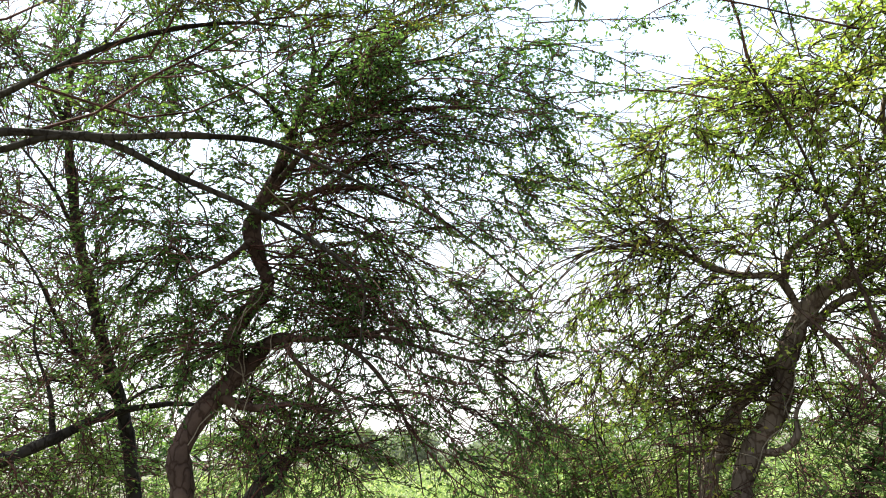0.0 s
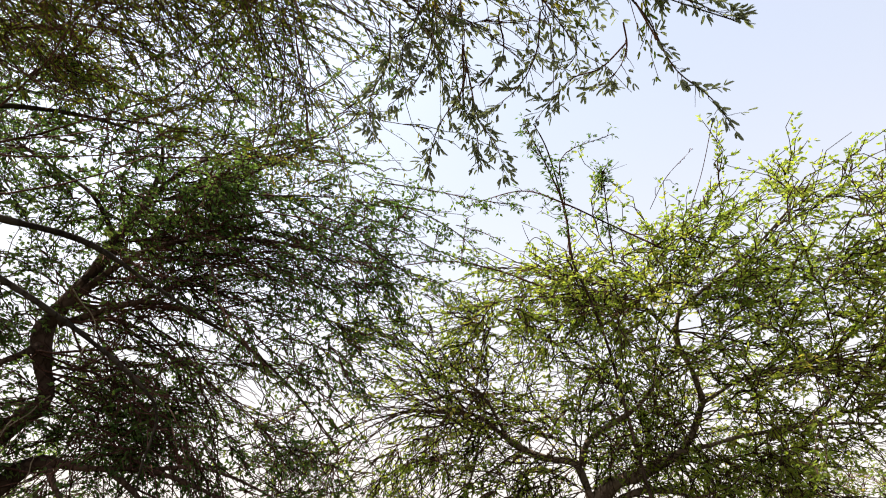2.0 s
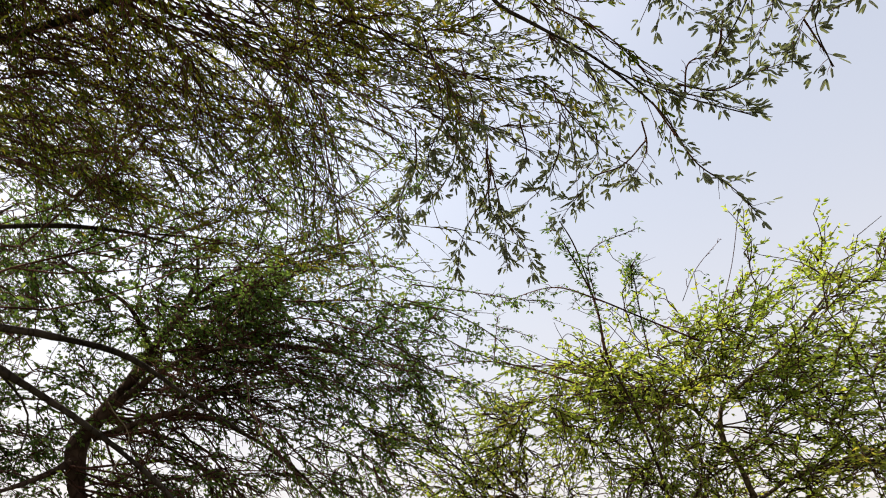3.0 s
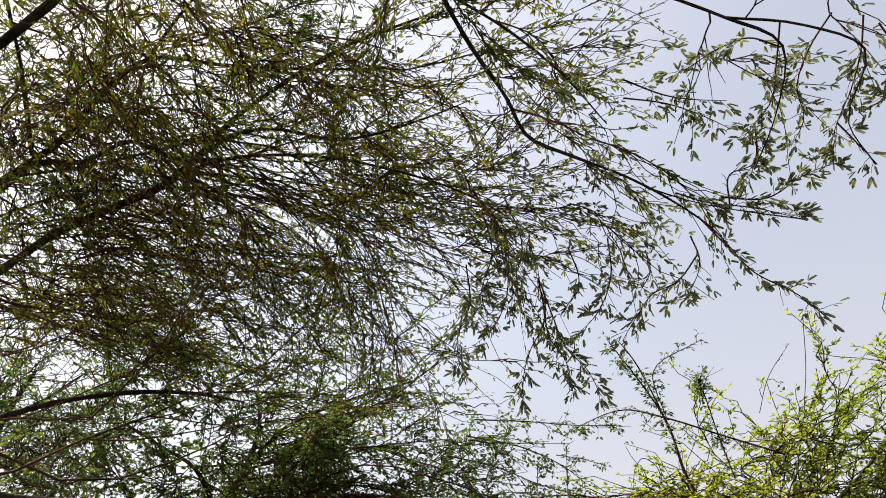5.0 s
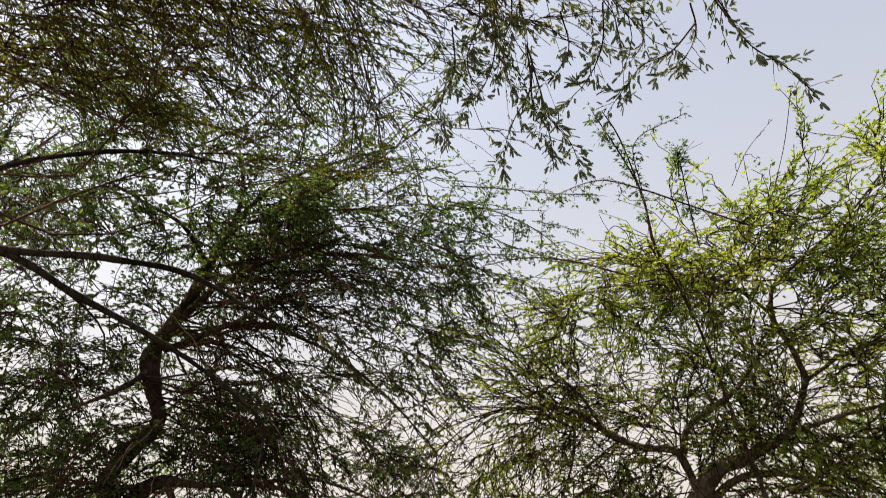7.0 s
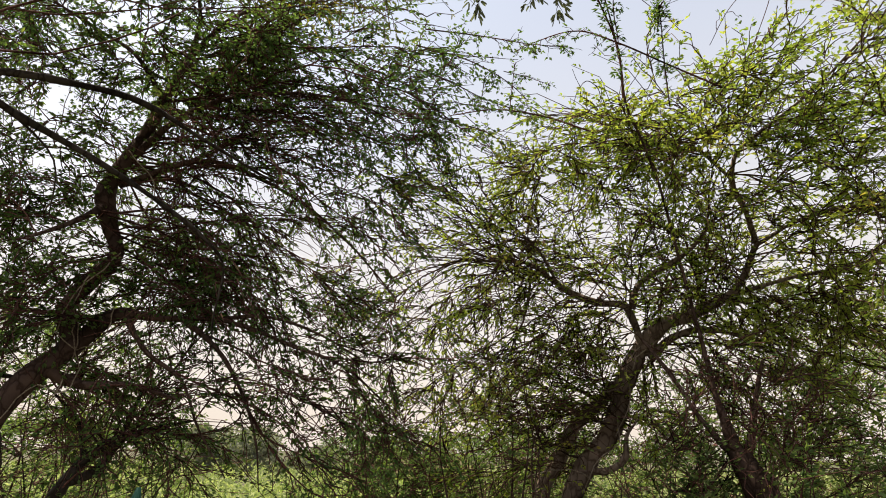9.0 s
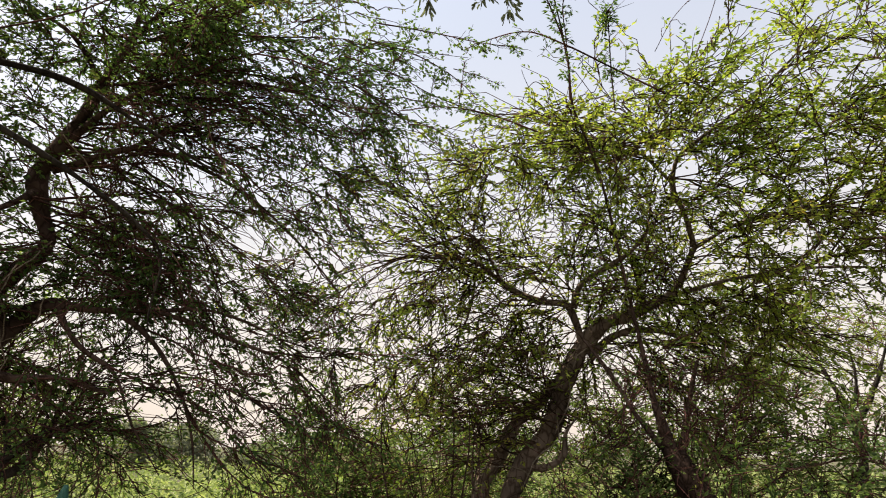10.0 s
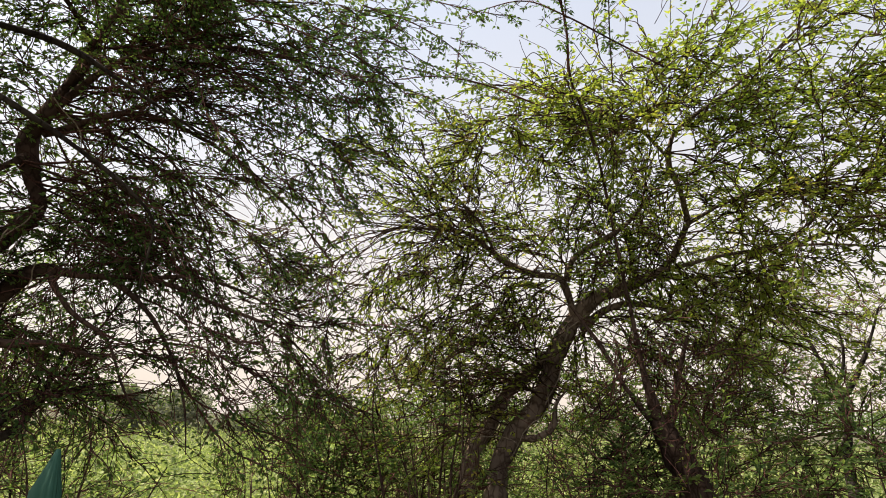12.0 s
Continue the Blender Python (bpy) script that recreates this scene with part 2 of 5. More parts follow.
class Tree:
    """A tree: given limbs, then branches grown from them into clumps of the crown, with twigs and feathery leaves."""

    def __init__(self, name, label, category, seed, bark, leaf_mat, leaf_len=0.031, leaf_wid=0.0068, group="", fine=False, twig_mat=None, twig_size=1.0):
        self.top = tagged(new(name), label, category, group)
        self.rng = np.random.default_rng(seed)
        self.bark, self.leaf_mat, self.leaf_len, self.leaf_wid = bark, leaf_mat, leaf_len, leaf_wid
        self.fine, self.heavy, self.stray = fine, 1.0 if fine else 1.2, 0.6 if fine else 1.0
        self.twig_mat, self.twig_size_all = twig_mat or MAT_TWIG, twig_size
        self.nodes, self.node_r, self.node_dir = [], [], []
        self.branch, self.branch_r, self.twig_base, self.twig_dir, self.twig_len, self.twig_leaf, self.twig_size = [], [], [], [], [], [], []
        self.branch9, self.branch9_r = [], []

    def limb(self, name, points, sides=10, label=""):
        pts = np.array(points, float)
        line = smooth_line(pts)
        line[:, 3] = np.maximum(line[:, 3], 0.002)
        n = len(line)
        seg = np.linalg.norm(np.diff(line[:, :3], axis=0), axis=1)
        s = np.concatenate([[0], np.cumsum(seg)])
        ph = self.rng.uniform(0, 6.28, 6)
        wob = np.stack([np.sin(s * 9 + ph[0]) + 0.6 * np.sin(s * 23 + ph[1]), np.sin(s * 8 + ph[2]) + 0.6 * np.sin(s * 21 + ph[3]), np.sin(s * 10 + ph[4])], 1)
        line[1:-1, :3] += wob[1:-1] * np.minimum(line[1:-1, 3:4] * 0.14, 0.008)
        rad = line[:, 3] * (1 + 0.07 * np.sin(s * 17 + ph[5]) + 0.05 * np.sin(s * 41 + ph[1]))
        v, f = tubes(line[None, :, :3], rad[None], sides)
        dv = v.reshape(n, sides, 3)
        ctr = line[:, None, :3]
        lump = 1 + self.rng.normal(0, 0.05, (n, sides, 1))
        dv = ctr + (dv - ctr) * lump
        ob = mesh_object(name, dv.reshape(-1, 3), f, self.bark, self.top, label)
        tan = unit(np.gradient(line[:, :3], axis=0))
        for p, r, t in zip(line, rad, tan):
            if p[2] > 0.9:
                self.nodes.append(p[:3])
                self.node_r.append(r)
                self.node_dir.append(t)
        return ob

    def dry_twig(self, points):
        """A bare pale twig or vine caught on the trunk."""
        line = smooth_line(points)
        line[1:-1, :3] += self.rng.normal(0, 0.004, (len(line) - 2, 3))
        v, f = tubes(line[None, :, :3], line[None, :, 3], 5)
        mesh_object("dry_twig", v, f, MAT_DRY, self.top, "pale dry twig")

    def clump(self, centre, radii, heading, count, leaf=1.0, flow=None, twigs=4, bare=0.0, reach=1.6, size=1.0):
        """Branches that end inside an ellipsoid; leaf: how leafy its twigs are; flow: the way they sweep."""
        g = self.rng
        h = radians(heading)
        right, fwd = np.array([math.cos(h), -math.sin(h), 0]), np.array([math.sin(h), math.cos(h), 0])
        q = unit(g.normal(size=(count, 3))) * g.uniform(0.15, 1, (count, 1)) ** 0.45
        pts = np.array(centre) + q[:, :1] * right * radii[0] + q[:, 1:2] * fwd * radii[1] + q[:, 2:] * np.array([0, 0, radii[2]])
        keep = np.array([noise.noise(Vector(p) * 1.9) for p in pts]) > -0.22
        pts = pts[keep & (pts[:, 2] > 0.15)]
        fl = None if flow is None else unit(flow[0] * right + flow[1] * fwd + np.array([0, 0, flow[2]]))
        nodes, nr, nd = np.array(self.nodes), np.array(self.node_r), np.array(self.node_dir)
        order = np.argsort([np.min(np.sum((nodes - p) ** 2, 1)) for p in pts])
        nodes, nr, nd = list(nodes), list(nr), list(nd)
        arr, count_n = np.empty((len(nodes) + 8 * len(pts) + 1, 3)), len(nodes)
        arr[:count_n] = nodes
        used = np.zeros(len(arr))
        for p in pts[order]:
            d = p - arr[:count_n]
            cost = np.sum(d * d, 1)
            if fl is not None:
                cost = cost * (1.35 - 0.75 * (d @ fl) / np.sqrt(cost + 1e-9))
            i = int(np.argmin(cost * (1 + 0.35 * used[:count_n] ** 2)))
            used[i] += 1
            a = arr[i]
            span = np.linalg.norm(p - a)
            if span < 0.03 or span > reach * 2:
                continue
            out = unit(p - a)
            sweep = out if fl is None else unit(out * 0.6 + fl)
            c1 = a + (unit(nd[i] * 0.5 + out * 0.7 + np.array([0, 0, 0.25]))) * span * 0.35
            c2 = p - sweep * span * 0.35 + np.array([0, 0, 0.10 * span])
            t = np.linspace(0, 1, 7)[:, None]
            line = (1 - t) ** 3 * a + 3 * t * (1 - t) ** 2 * c1 + 3 * t * t * (1 - t) * c2 + t ** 3 * p
            line[1:-1] += g.normal(0, 0.018 * min(span, 0.8), (5, 3))
            r0 = min(nr[i] * 0.7, 0.0028 + 0.0075 * span)
            rad = np.linspace(max(r0, 0.003), 0.002, 7) * self.heavy
            self.branch.append(line)
            self.branch_r.append(rad)
            tan = unit(np.gradient(line, axis=0))
            for k in range(1, 7):
                arr[count_n] = line[k]
                count_n += 1
                nr.append(rad[k])
                nd.append(tan[k])
            for _ in range(twigs):
                k = g.uniform(1.5, 6)
                k0 = int(min(k, 5))
                b = line[k0] + (line[k0 + 1] - line[k0]) * (k - k0)
                dirn = unit(tan[k0] * 0.9 + g.normal(0, 0.42 * self.stray, 3) * FLAT + (0 if fl is None else fl * 0.5) + np.array([0, 0, -0.04]))
                self.twig_base.append(b)
                self.twig_dir.append(dirn)
                self.twig_len.append(g.uniform(0.14, 0.40))
                self.twig_leaf.append(0.0 if g.uniform() < bare else leaf)
                self.twig_size.append(size)
        self.nodes, self.node_r, self.node_dir = list(arr[:count_n]), nr, nd

    def whips(self, centre, radius, heading, count, flow, length, droop=0.3, leaf=0.4, spread=0.25, side=2, size=1.0, thick=0.0042):
        """Long whippy branches that leave the limbs near a centre and sweep one way, with side twigs at sharp angles."""
        g = self.rng
        h = radians(heading)
        right, fwd = np.array([math.cos(h), -math.sin(h), 0]), np.array([math.sin(h), math.cos(h), 0])
        fl = unit(flow[0] * right + flow[1] * fwd + np.array([0, 0, flow[2]]))
        nodes, nr = np.array(self.nodes), np.array(self.node_r)
        near = np.where((np.linalg.norm(nodes - np.array(centre), axis=1) < radius) & (nr > 0.0035))[0]
        if len(near) == 0:
            return
        steps = 9
        for i in g.choice(near, count):
            total = g.uniform(*length)
            ahead = unit(fl + g.normal(0, spread, 3))
            p = nodes[i].copy()
            curl = g.normal(0, 0.13, 3)
            line = [p]
            for k in range(steps - 1):
                ahead = unit(ahead + curl * 0.6 + g.normal(0, 0.16, 3) + np.array([0, 0, -droop * (k / steps) * 0.8 + 0.05]))
                p = p + ahead * total / (steps - 1)
                line.append(p)
            line = np.array(line)
            if line[:, 2].min() < 0.3:
                continue
            r0 = min(nr[i] * 0.7, thick * (0.7 + 0.5 * total))
            rad = np.linspace(max(r0, 0.003), 0.0018, steps) * self.heavy
            self.branch9.append(line)
            self.branch9_r.append(rad)
            tan = unit(np.gradient(line, axis=0))
            for k in range(2, steps):
                self.nodes.append(line[k])
                self.node_r.append(rad[k])
                self.node_dir.append(tan[k])
                for _ in range(side):
                    self.twig_base.append(line[k] - (line[k] - line[k - 1]) * g.uniform())
                    self.twig_dir.append(unit(tan[k] + g.normal(0, 0.36 * self.stray, 3) * FLAT))
                    self.twig_len.append(g.uniform(0.12, 0.42))
                    self.twig_leaf.append(leaf * min(1.0, 0.35 + k / steps))
                    self.twig_size.append(size)

    def twig_lines(self, base, dirn, ln):
        """Crooked lines for fine twigs, with the bend that their leaves follow."""
        g, k = self.rng, 6
        t = np.linspace(0, 1, k)[None, :, None]
        bend = g.normal(0, 0.42 * self.stray, (len(base), 1, 3)) * FLAT + np.array([0, 0, -0.16])
        lines = base[:, None] + dirn[:, None] * ln[:, None, None] * t + bend * ln[:, None, None] * t ** 2
        lines[:, 1:] += g.normal(0, 0.045 * self.stray, (len(base), k - 1, 3)) * ln[:, None, None]
        return lines, np.linspace(0.0040, 0.0018, k)[None].repeat(len(base), 0) * (0.62 if self.fine else 1.0) * self.twig_size_all, bend

    def leaves(self, base, dirn, ln, lf, size, bend, gap):
        """Feathery leaves set alternately along twigs: at each node two leaves, each of two narrow spreading pinnae."""
        g = self.rng
        per = np.maximum((ln / gap).astype(int), 2)
        who = np.repeat(np.arange(len(base)), per)
        start = np.concatenate([[0], np.cumsum(per)[:-1]])
        idx = np.arange(len(who)) - start[who]
        u = (idx + 0.7) / per[who]
        spot = base[who] + dirn[who] * (ln[who] * u)[:, None]
        tuft = np.sin(spot @ np.array([31.0, 17.0, 43.0])) + np.sin(spot @ np.array([-37.0, 29.0, 33.0]) + 1.3) + np.sin(spot @ np.array([19.0, -41.0, 53.0]) + 2.1)
        keep = g.uniform(size=len(who)) < lf[who] * np.clip(1.0 + (0.5 if self.fine else 0.8) * tuft, 0.08, 2.2)
        who, idx, u = who[keep], idx[keep], u[keep]
        vs, fs, m = [], [], 0
        for half in (0, 1):
            w = np.clip(u + half * 0.5 / per[who], 0, 1)
            at = base[who] + dirn[who] * (ln[who] * w)[:, None] + bend[who, 0] * (ln[who] * w * w)[:, None]
            d = unit(dirn[who] + 2 * bend[who, 0] * w[:, None])
            ref = unit(np.cross(d, np.array([0.05, 0.02, 1.0])))
            sgn = np.where((idx + half) % 2 == 0, 1.0, -1.0)[:, None]
            leaf = unit(ref * sgn * (0.55 if self.fine else 0.75) + d * (1.2 if self.fine else 0.8) + g.normal(0, 0.42, d.shape) * FLAT + np.array([0, 0, -0.10]))
            across = unit(np.cross(leaf, unit(np.array([0, 0, 1.0]) + g.normal(0, 0.5, d.shape))))
            stalk = at + leaf * g.uniform(0.004, 0.014, (len(at), 1)) * size[who][:, None]
            for fork in (-1, 1):
                blade = unit(leaf + across * fork * g.uniform(0.15, 0.5, (len(at), 1)) + g.normal(0, 0.08, d.shape))
                face = unit(np.array([0, 0, 1.0]) + g.normal(0, 0.8, d.shape))
                ll = self.leaf_len * size[who] * g.uniform(0.6, 1.15, len(at))
                ww = self.leaf_wid * size[who] * g.uniform(0.75, 1.2, len(at))
                kept = g.uniform(size=len(at)) < 0.85
                v, f = pinnae(stalk[kept], blade[kept], face[kept], ll[kept], ww[kept], self.fine)
                vs.append(v)
                fs.append(f + m)
                m += len(v)
        return np.vstack(vs), np.vstack(fs)

    def shoot(self, points, leaf=1.0, step=0.05, length=0.14, lean=(0, 0, 0), size=1.0):
        """A single long shoot that stands out against the sky: its stem is a part, its leaves a part of that."""
        g = self.rng
        line = smooth_line(np.array(points, float), 6)
        v, f = tubes(line[None, :, :3], line[None, :, 3], 5)
        seg = unit(np.gradient(line[:, :3], axis=0))
        s = np.concatenate([[0], np.cumsum(np.linalg.norm(np.diff(line[:, :3], axis=0), axis=1))])
        d = np.arange(min(0.1, s[-1] * 0.2), s[-1], step)
        if leaf == 0 or len(d) == 0:
            mesh_object("bare_shoot", v, f, MAT_TWIG, self.top, "thin bare shoot")
            return
        p = np.stack([np.interp(d, s, line[:, c]) for c in range(3)], 1)
        t = seg[np.minimum(np.searchsorted(s, d), len(seg) - 1)]
        dirn = unit(t * 0.7 + g.normal(0, 0.5, t.shape) + np.array(lean))
        ln = g.uniform(0.4, 1.0, len(d)) * length
        lines, rad, bend = self.twig_lines(p, dirn, ln)
        v2, f2 = tubes(lines, rad * 0.6, 3)
        stem = mesh_object("leafy_shoot", np.vstack([v, v2]), np.vstack([f, f2 + len(v)]), MAT_TWIG, self.top, "thin shoot hung with small leaves")
        v, f = self.leaves(p, dirn, ln, np.full(len(d), leaf), np.full(len(d), size), bend, 0.03)
        mesh_object("shoot_foliage", v, f, MAT_LEAF_HAZE if self.fine else self.leaf_mat, stem, smooth=False, kind="stuff")

    def uncrowded(self, mid, most, cell=0.12):
        """Which twigs find room: no more than a few share one cell of the crown."""
        order = self.rng.permutation(len(mid))
        key = np.floor(mid[order] / cell).astype(np.int64) @ np.array([1, 4096, 4096 ** 2])
        rank_order = np.argsort(key, kind="stable")
        k = key[rank_order]
        first = np.concatenate([[True], k[1:] != k[:-1]])
        rank = np.arange(len(k)) - np.maximum.accumulate(np.where(first, np.arange(len(k)), 0))
        return np.sort(order[rank_order[rank < most]])

    def finish(self, leaf_gap=0.036, crowd=3, underside=None):
        v_all, f_all, n = [], [], 0
        if underside:      # the crown ends at a sloping underside: height, and rise along y - x
            def over_it(p):
                return p[2] > underside[0] + underside[1] * (p[1] - p[0])
            fit = [k for k, line in enumerate(self.branch) if over_it(line[-1])]
            self.branch, self.branch_r = [self.branch[k] for k in fit], [self.branch_r[k] for k in fit]
            fit = [k for k, line in enumerate(self.branch9) if over_it(line[-2])]
            self.branch9, self.branch9_r = [self.branch9[k] for k in fit], [self.branch9_r[k] for k in fit]
            fit = [k for k, (b, d, m) in enumerate(zip(self.twig_base, self.twig_dir, self.twig_len)) if over_it(b) and over_it(b + d * m)]
            self.twig_base, self.twig_dir, self.twig_len, self.twig_leaf, self.twig_size = (
                [a[k] for k in fit] for a in (self.twig_base, self.twig_dir, self.twig_len, self.twig_leaf, self.twig_size))

        def add(v, f):
            nonlocal n
            v_all.append(v)
            f_all.append(f + n)
            n += len(v)
        if self.branch:
            add(*tubes(np.array(self.branch), np.array(self.branch_r), 4))
        if self.branch9:
            add(*tubes(np.array(self.branch9), np.array(self.branch9_r), 4))
        base, dirn, ln, lf, size = (np.array(a) for a in (self.twig_base, self.twig_dir, self.twig_len, self.twig_leaf, self.twig_size))
        keep = self.uncrowded(base + dirn * ln[:, None] * 0.5, crowd)
        base, dirn, ln, lf, size = base[keep], dirn[keep], ln[keep], lf[keep], size[keep]
        lines, rad, bend = self.twig_lines(base, dirn, ln)
        add(*tubes(lines, rad, 3))
        mesh_object("brushwood", np.vstack(v_all), np.vstack(f_all), self.twig_mat, self.top, "fine thorny branchlets", kind="stuff")
        outer = size > 1.2
        if outer.any():
            v, f = self.leaves(base[outer], dirn[outer], ln[outer], lf[outer], size[outer], bend[outer], leaf_gap)
            mesh_object("hanging_foliage", v, f, MAT_LEAF_HAZE, self.top, "feathery leaves of the hanging sprays, greyed in colour for haze glare", smooth=False, kind="stuff")
        v, f = self.leaves(base[~outer], dirn[~outer], ln[~outer], lf[~outer], size[~outer], bend[~outer], leaf_gap)
        mesh_object("foliage", v, f, self.leaf_mat, self.top, "small feathery green leaves", smooth=False, kind="stuff")


# ---- ground ----
def ground():
    g = np.random.default_rng(4)
    r = np.concatenate([np.linspace(0, 40, 60), np.geomspace(42, 2600, 30)])
    a = np.linspace(0, 2 * np.pi, 97)[:-1]
    R, A = np.meshgrid(r, a, indexing="ij")
    X, Y = R * np.sin(A), R * np.cos(A)
    Z = np.array([[0.05 * noise.noise(Vector((x * 0.5, y * 0.5, 0.3))) for x, y in zip(p, q)] for p, q in zip(X, Y)])
    v = np.stack([X, Y, Z], -1).reshape(-1, 3)
    m, k = R.shape
    i, j = np.meshgrid(np.arange(m - 1), np.arange(k), indexing="ij")
    j2 = (j + 1) % k
    f = np.stack([i * k + j, (i + 1) * k + j, (i + 1) * k + j2, i * k + j2], -1).reshape(-1, 4)
    return tagged(mesh_object("ground", v, f, MAT_SOIL), "dry soil with sparse green growth between the trees", "ground", kind="structure")


ground()


# ---- the trees ----
def crooked_tree():
    """The crooked tree with a forked trunk."""
    left = Tree("mesquite_tree", "crooked brown-barked tree with forked trunk and drooping feathery crown", "tree", 11, MAT_BARK, MAT_LEAF, 0.032, 0.0080)
    left.limb("trunk", [(-2.90, 3.01, -0.05, 0.100), (-2.92, 3.06, 0.50, 0.074), (-2.95, 3.11, 1.43, 0.062), (-2.96, 3.11, 1.67, 0.061), (-2.88, 3.23, 1.93, 0.060), (-2.76, 3.37, 2.13, 0.058)])
    left.limb("limb", [(-2.78, 3.36, 2.09, 0.058), (-2.83, 3.35, 2.29, 0.050), (-2.78, 3.42, 2.46, 0.047), (-2.68, 3.46, 2.60, 0.045), (-2.72, 3.42, 2.83, 0.045), (-2.75, 3.41, 2.99, 0.060), (-2.70, 3.42, 3.12, 0.044), (-2.63, 3.44, 3.28, 0.040), (-2.49, 3.45, 3.58, 0.032), (-2.37, 3.46, 3.83, 0.022), (-2.29, 3.41, 4.07, 0.013), (-2.28, 3.30, 4.33, 0.006)])
    left.limb("limb", [(-2.77, 3.37, 2.12, 0.052), (-2.60, 3.41, 2.27, 0.040), (-2.36, 3.52, 2.27, 0.017), (-2.11, 3.62, 2.28, 0.012), (-1.75, 3.88, 2.17, 0.012), (-1.49, 4.11, 2.06, 0.008), (-1.25, 4.31, 1.83, 0.004)])
    left.limb("limb", [(-2.26, 3.56, 2.27, 0.018), (-2.07, 3.61, 2.12, 0.014), (-1.94, 3.70, 1.89, 0.010), (-1.85, 3.76, 1.60, 0.006), (-1.82, 3.77, 1.36, 0.003)])
    left.limb("limb", [(-2.53, 3.43, 2.28, 0.020), (-2.37, 3.43, 2.07, 0.014), (-2.22, 3.54, 1.94, 0.010), (-2.12, 3.61, 1.68, 0.006), (-1.98, 3.69, 1.43, 0.003)])
    left.limb("limb", [(-2.11, 3.62, 2.28, 0.014), (-1.91, 3.83, 2.33, 0.010), (-1.63, 4.03, 2.25, 0.007), (-1.38, 4.14, 2.10, 0.004)])
    left.limb("limb", [(-2.85, 3.26, 1.97, 0.035), (-2.66, 3.35, 1.89, 0.024), (-2.46, 3.44, 1.90, 0.016), (-2.22, 3.55, 1.83, 0.007)])
    left.limb("limb", [(-2.74, 3.43, 2.94, 0.030), (-2.72, 3.29, 2.83, 0.020), (-2.76, 3.10, 2.69, 0.012), (-2.84, 2.92, 2.57, 0.006)])
    left.limb("limb", [(-2.66, 3.45, 3.21, 0.025), (-2.27, 3.40, 3.47, 0.016), (-1.83, 3.47, 3.58, 0.011), (-1.45, 3.64, 3.60, 0.007), (-1.09, 3.82, 3.49, 0.004)])
    left.limb("limb", [(-2.69, 3.43, 3.05, 0.022), (-2.19, 3.52, 3.20, 0.014), (-1.82, 3.72, 3.08, 0.010), (-1.48, 3.95, 2.82, 0.007), (-1.20, 4.13, 2.49, 0.004)])
    left.limb("limb", [(-2.36, 3.45, 3.85, 0.018), (-2.10, 3.41, 4.06, 0.012), (-1.73, 3.49, 4.23, 0.009), (-1.31, 3.58, 4.35, 0.006)])
    left.limb("limb", [(-2.49, 3.45, 3.58, 0.020), (-2.61, 3.29, 3.82, 0.012), (-2.82, 3.10, 3.94, 0.008), (-2.97, 2.96, 4.03, 0.005)])
    left.whips((-2.50, 3.46, 3.55), 0.45, -36, 32, (1, -0.15, -0.02), (0.9, 1.9), droop=0.35, leaf=0.51)
    left.whips((-2.74, 3.44, 2.94), 0.35, -39, 20, (1, -0.15, -0.25), (0.9, 1.7), droop=0.35, leaf=0.26)
    left.whips((-1.96, 3.76, 2.26), 0.7, -27, 19, (0.8, 0, -0.4), (0.5, 1.1), droop=0.3, leaf=0.4, spread=0.4)
    left.whips((-2.30, 3.36, 4.13), 0.4, -34, 16, (0.9, -0.1, 0.25), (0.8, 1.6), droop=0.3, leaf=0.77)
    left.whips((-2.78, 3.43, 2.45), 0.4, -39, 9, (-0.8, 0, -0.2), (0.5, 1.0), droop=0.4, leaf=0.68)
    left.whips((-2.92, 3.27, 1.91), 0.4, -42, 7, (0.7, 0, -0.3), (0.5, 1.0), droop=0.3, leaf=0.68)
    left.clump((-1.88, 3.67, 3.95), (0.91, 0.70, 0.41), -27, 61, 1.2, flow=(1, -0.2, 0.05))
    left.clump((-2.14, 3.35, 3.88), (0.40, 0.50, 0.29), -33, 29, 1.2, flow=(1, 0, 0.1))
    left.clump((-1.14, 3.88, 3.78), (0.47, 0.50, 0.40), -16, 39, 1.2, flow=(1, -0.1, -0.3))
    left.clump((-2.08, 3.63, 3.52), (0.62, 0.45, 0.29), -30, 39, 0.3, flow=(1, -0.1, -0.05), bare=0.5, twigs=5)
    left.clump((-1.39, 3.97, 3.18), (0.43, 0.50, 0.61), -19, 37, 1.08, flow=(0.7, -0.1, -0.8))
    left.clump((-2.07, 3.73, 3.01), (0.68, 0.50, 0.43), -29, 29, 0.26, flow=(1, -0.1, -0.4), bare=0.5, twigs=5)
    left.clump((-1.86, 3.89, 2.44), (0.84, 0.50, 0.35), -26, 46, 0.72, flow=(1, 0, -0.4), bare=0.2)
    left.clump((-1.56, 4.09, 1.91), (0.52, 0.40, 0.42), -21, 54, 0.42, flow=(0.5, 0, -1), bare=0.3, twigs=5)
    left.clump((-2.34, 3.49, 2.47), (0.38, 0.35, 0.20), -34, 20, 1.08, flow=(1, 0, -0.1))
    left.clump((-3.10, 3.41, 3.02), (0.53, 0.50, 0.50), -42, 38, 1.2)
    left.clump((-2.55, 3.53, 2.83), (0.61, 0.50, 0.25), -36, 29, 0.84, flow=(1, 0, -0.2))
    left.clump((-3.07, 3.49, 2.46), (0.45, 0.40, 0.22), -41, 11, 0.9)
    left.clump((-2.45, 3.55, 2.57), (0.45, 0.40, 0.21), -35, 26, 1.2, flow=(1, 0, -0.1))
    left.clump((-2.75, 3.58, 3.30), (0.30, 0.50, 0.76), -38, 62, 1.08)
    left.clump((-2.73, 3.72, 2.63), (0.30, 0.40, 0.26), -36, 15, 1.08)
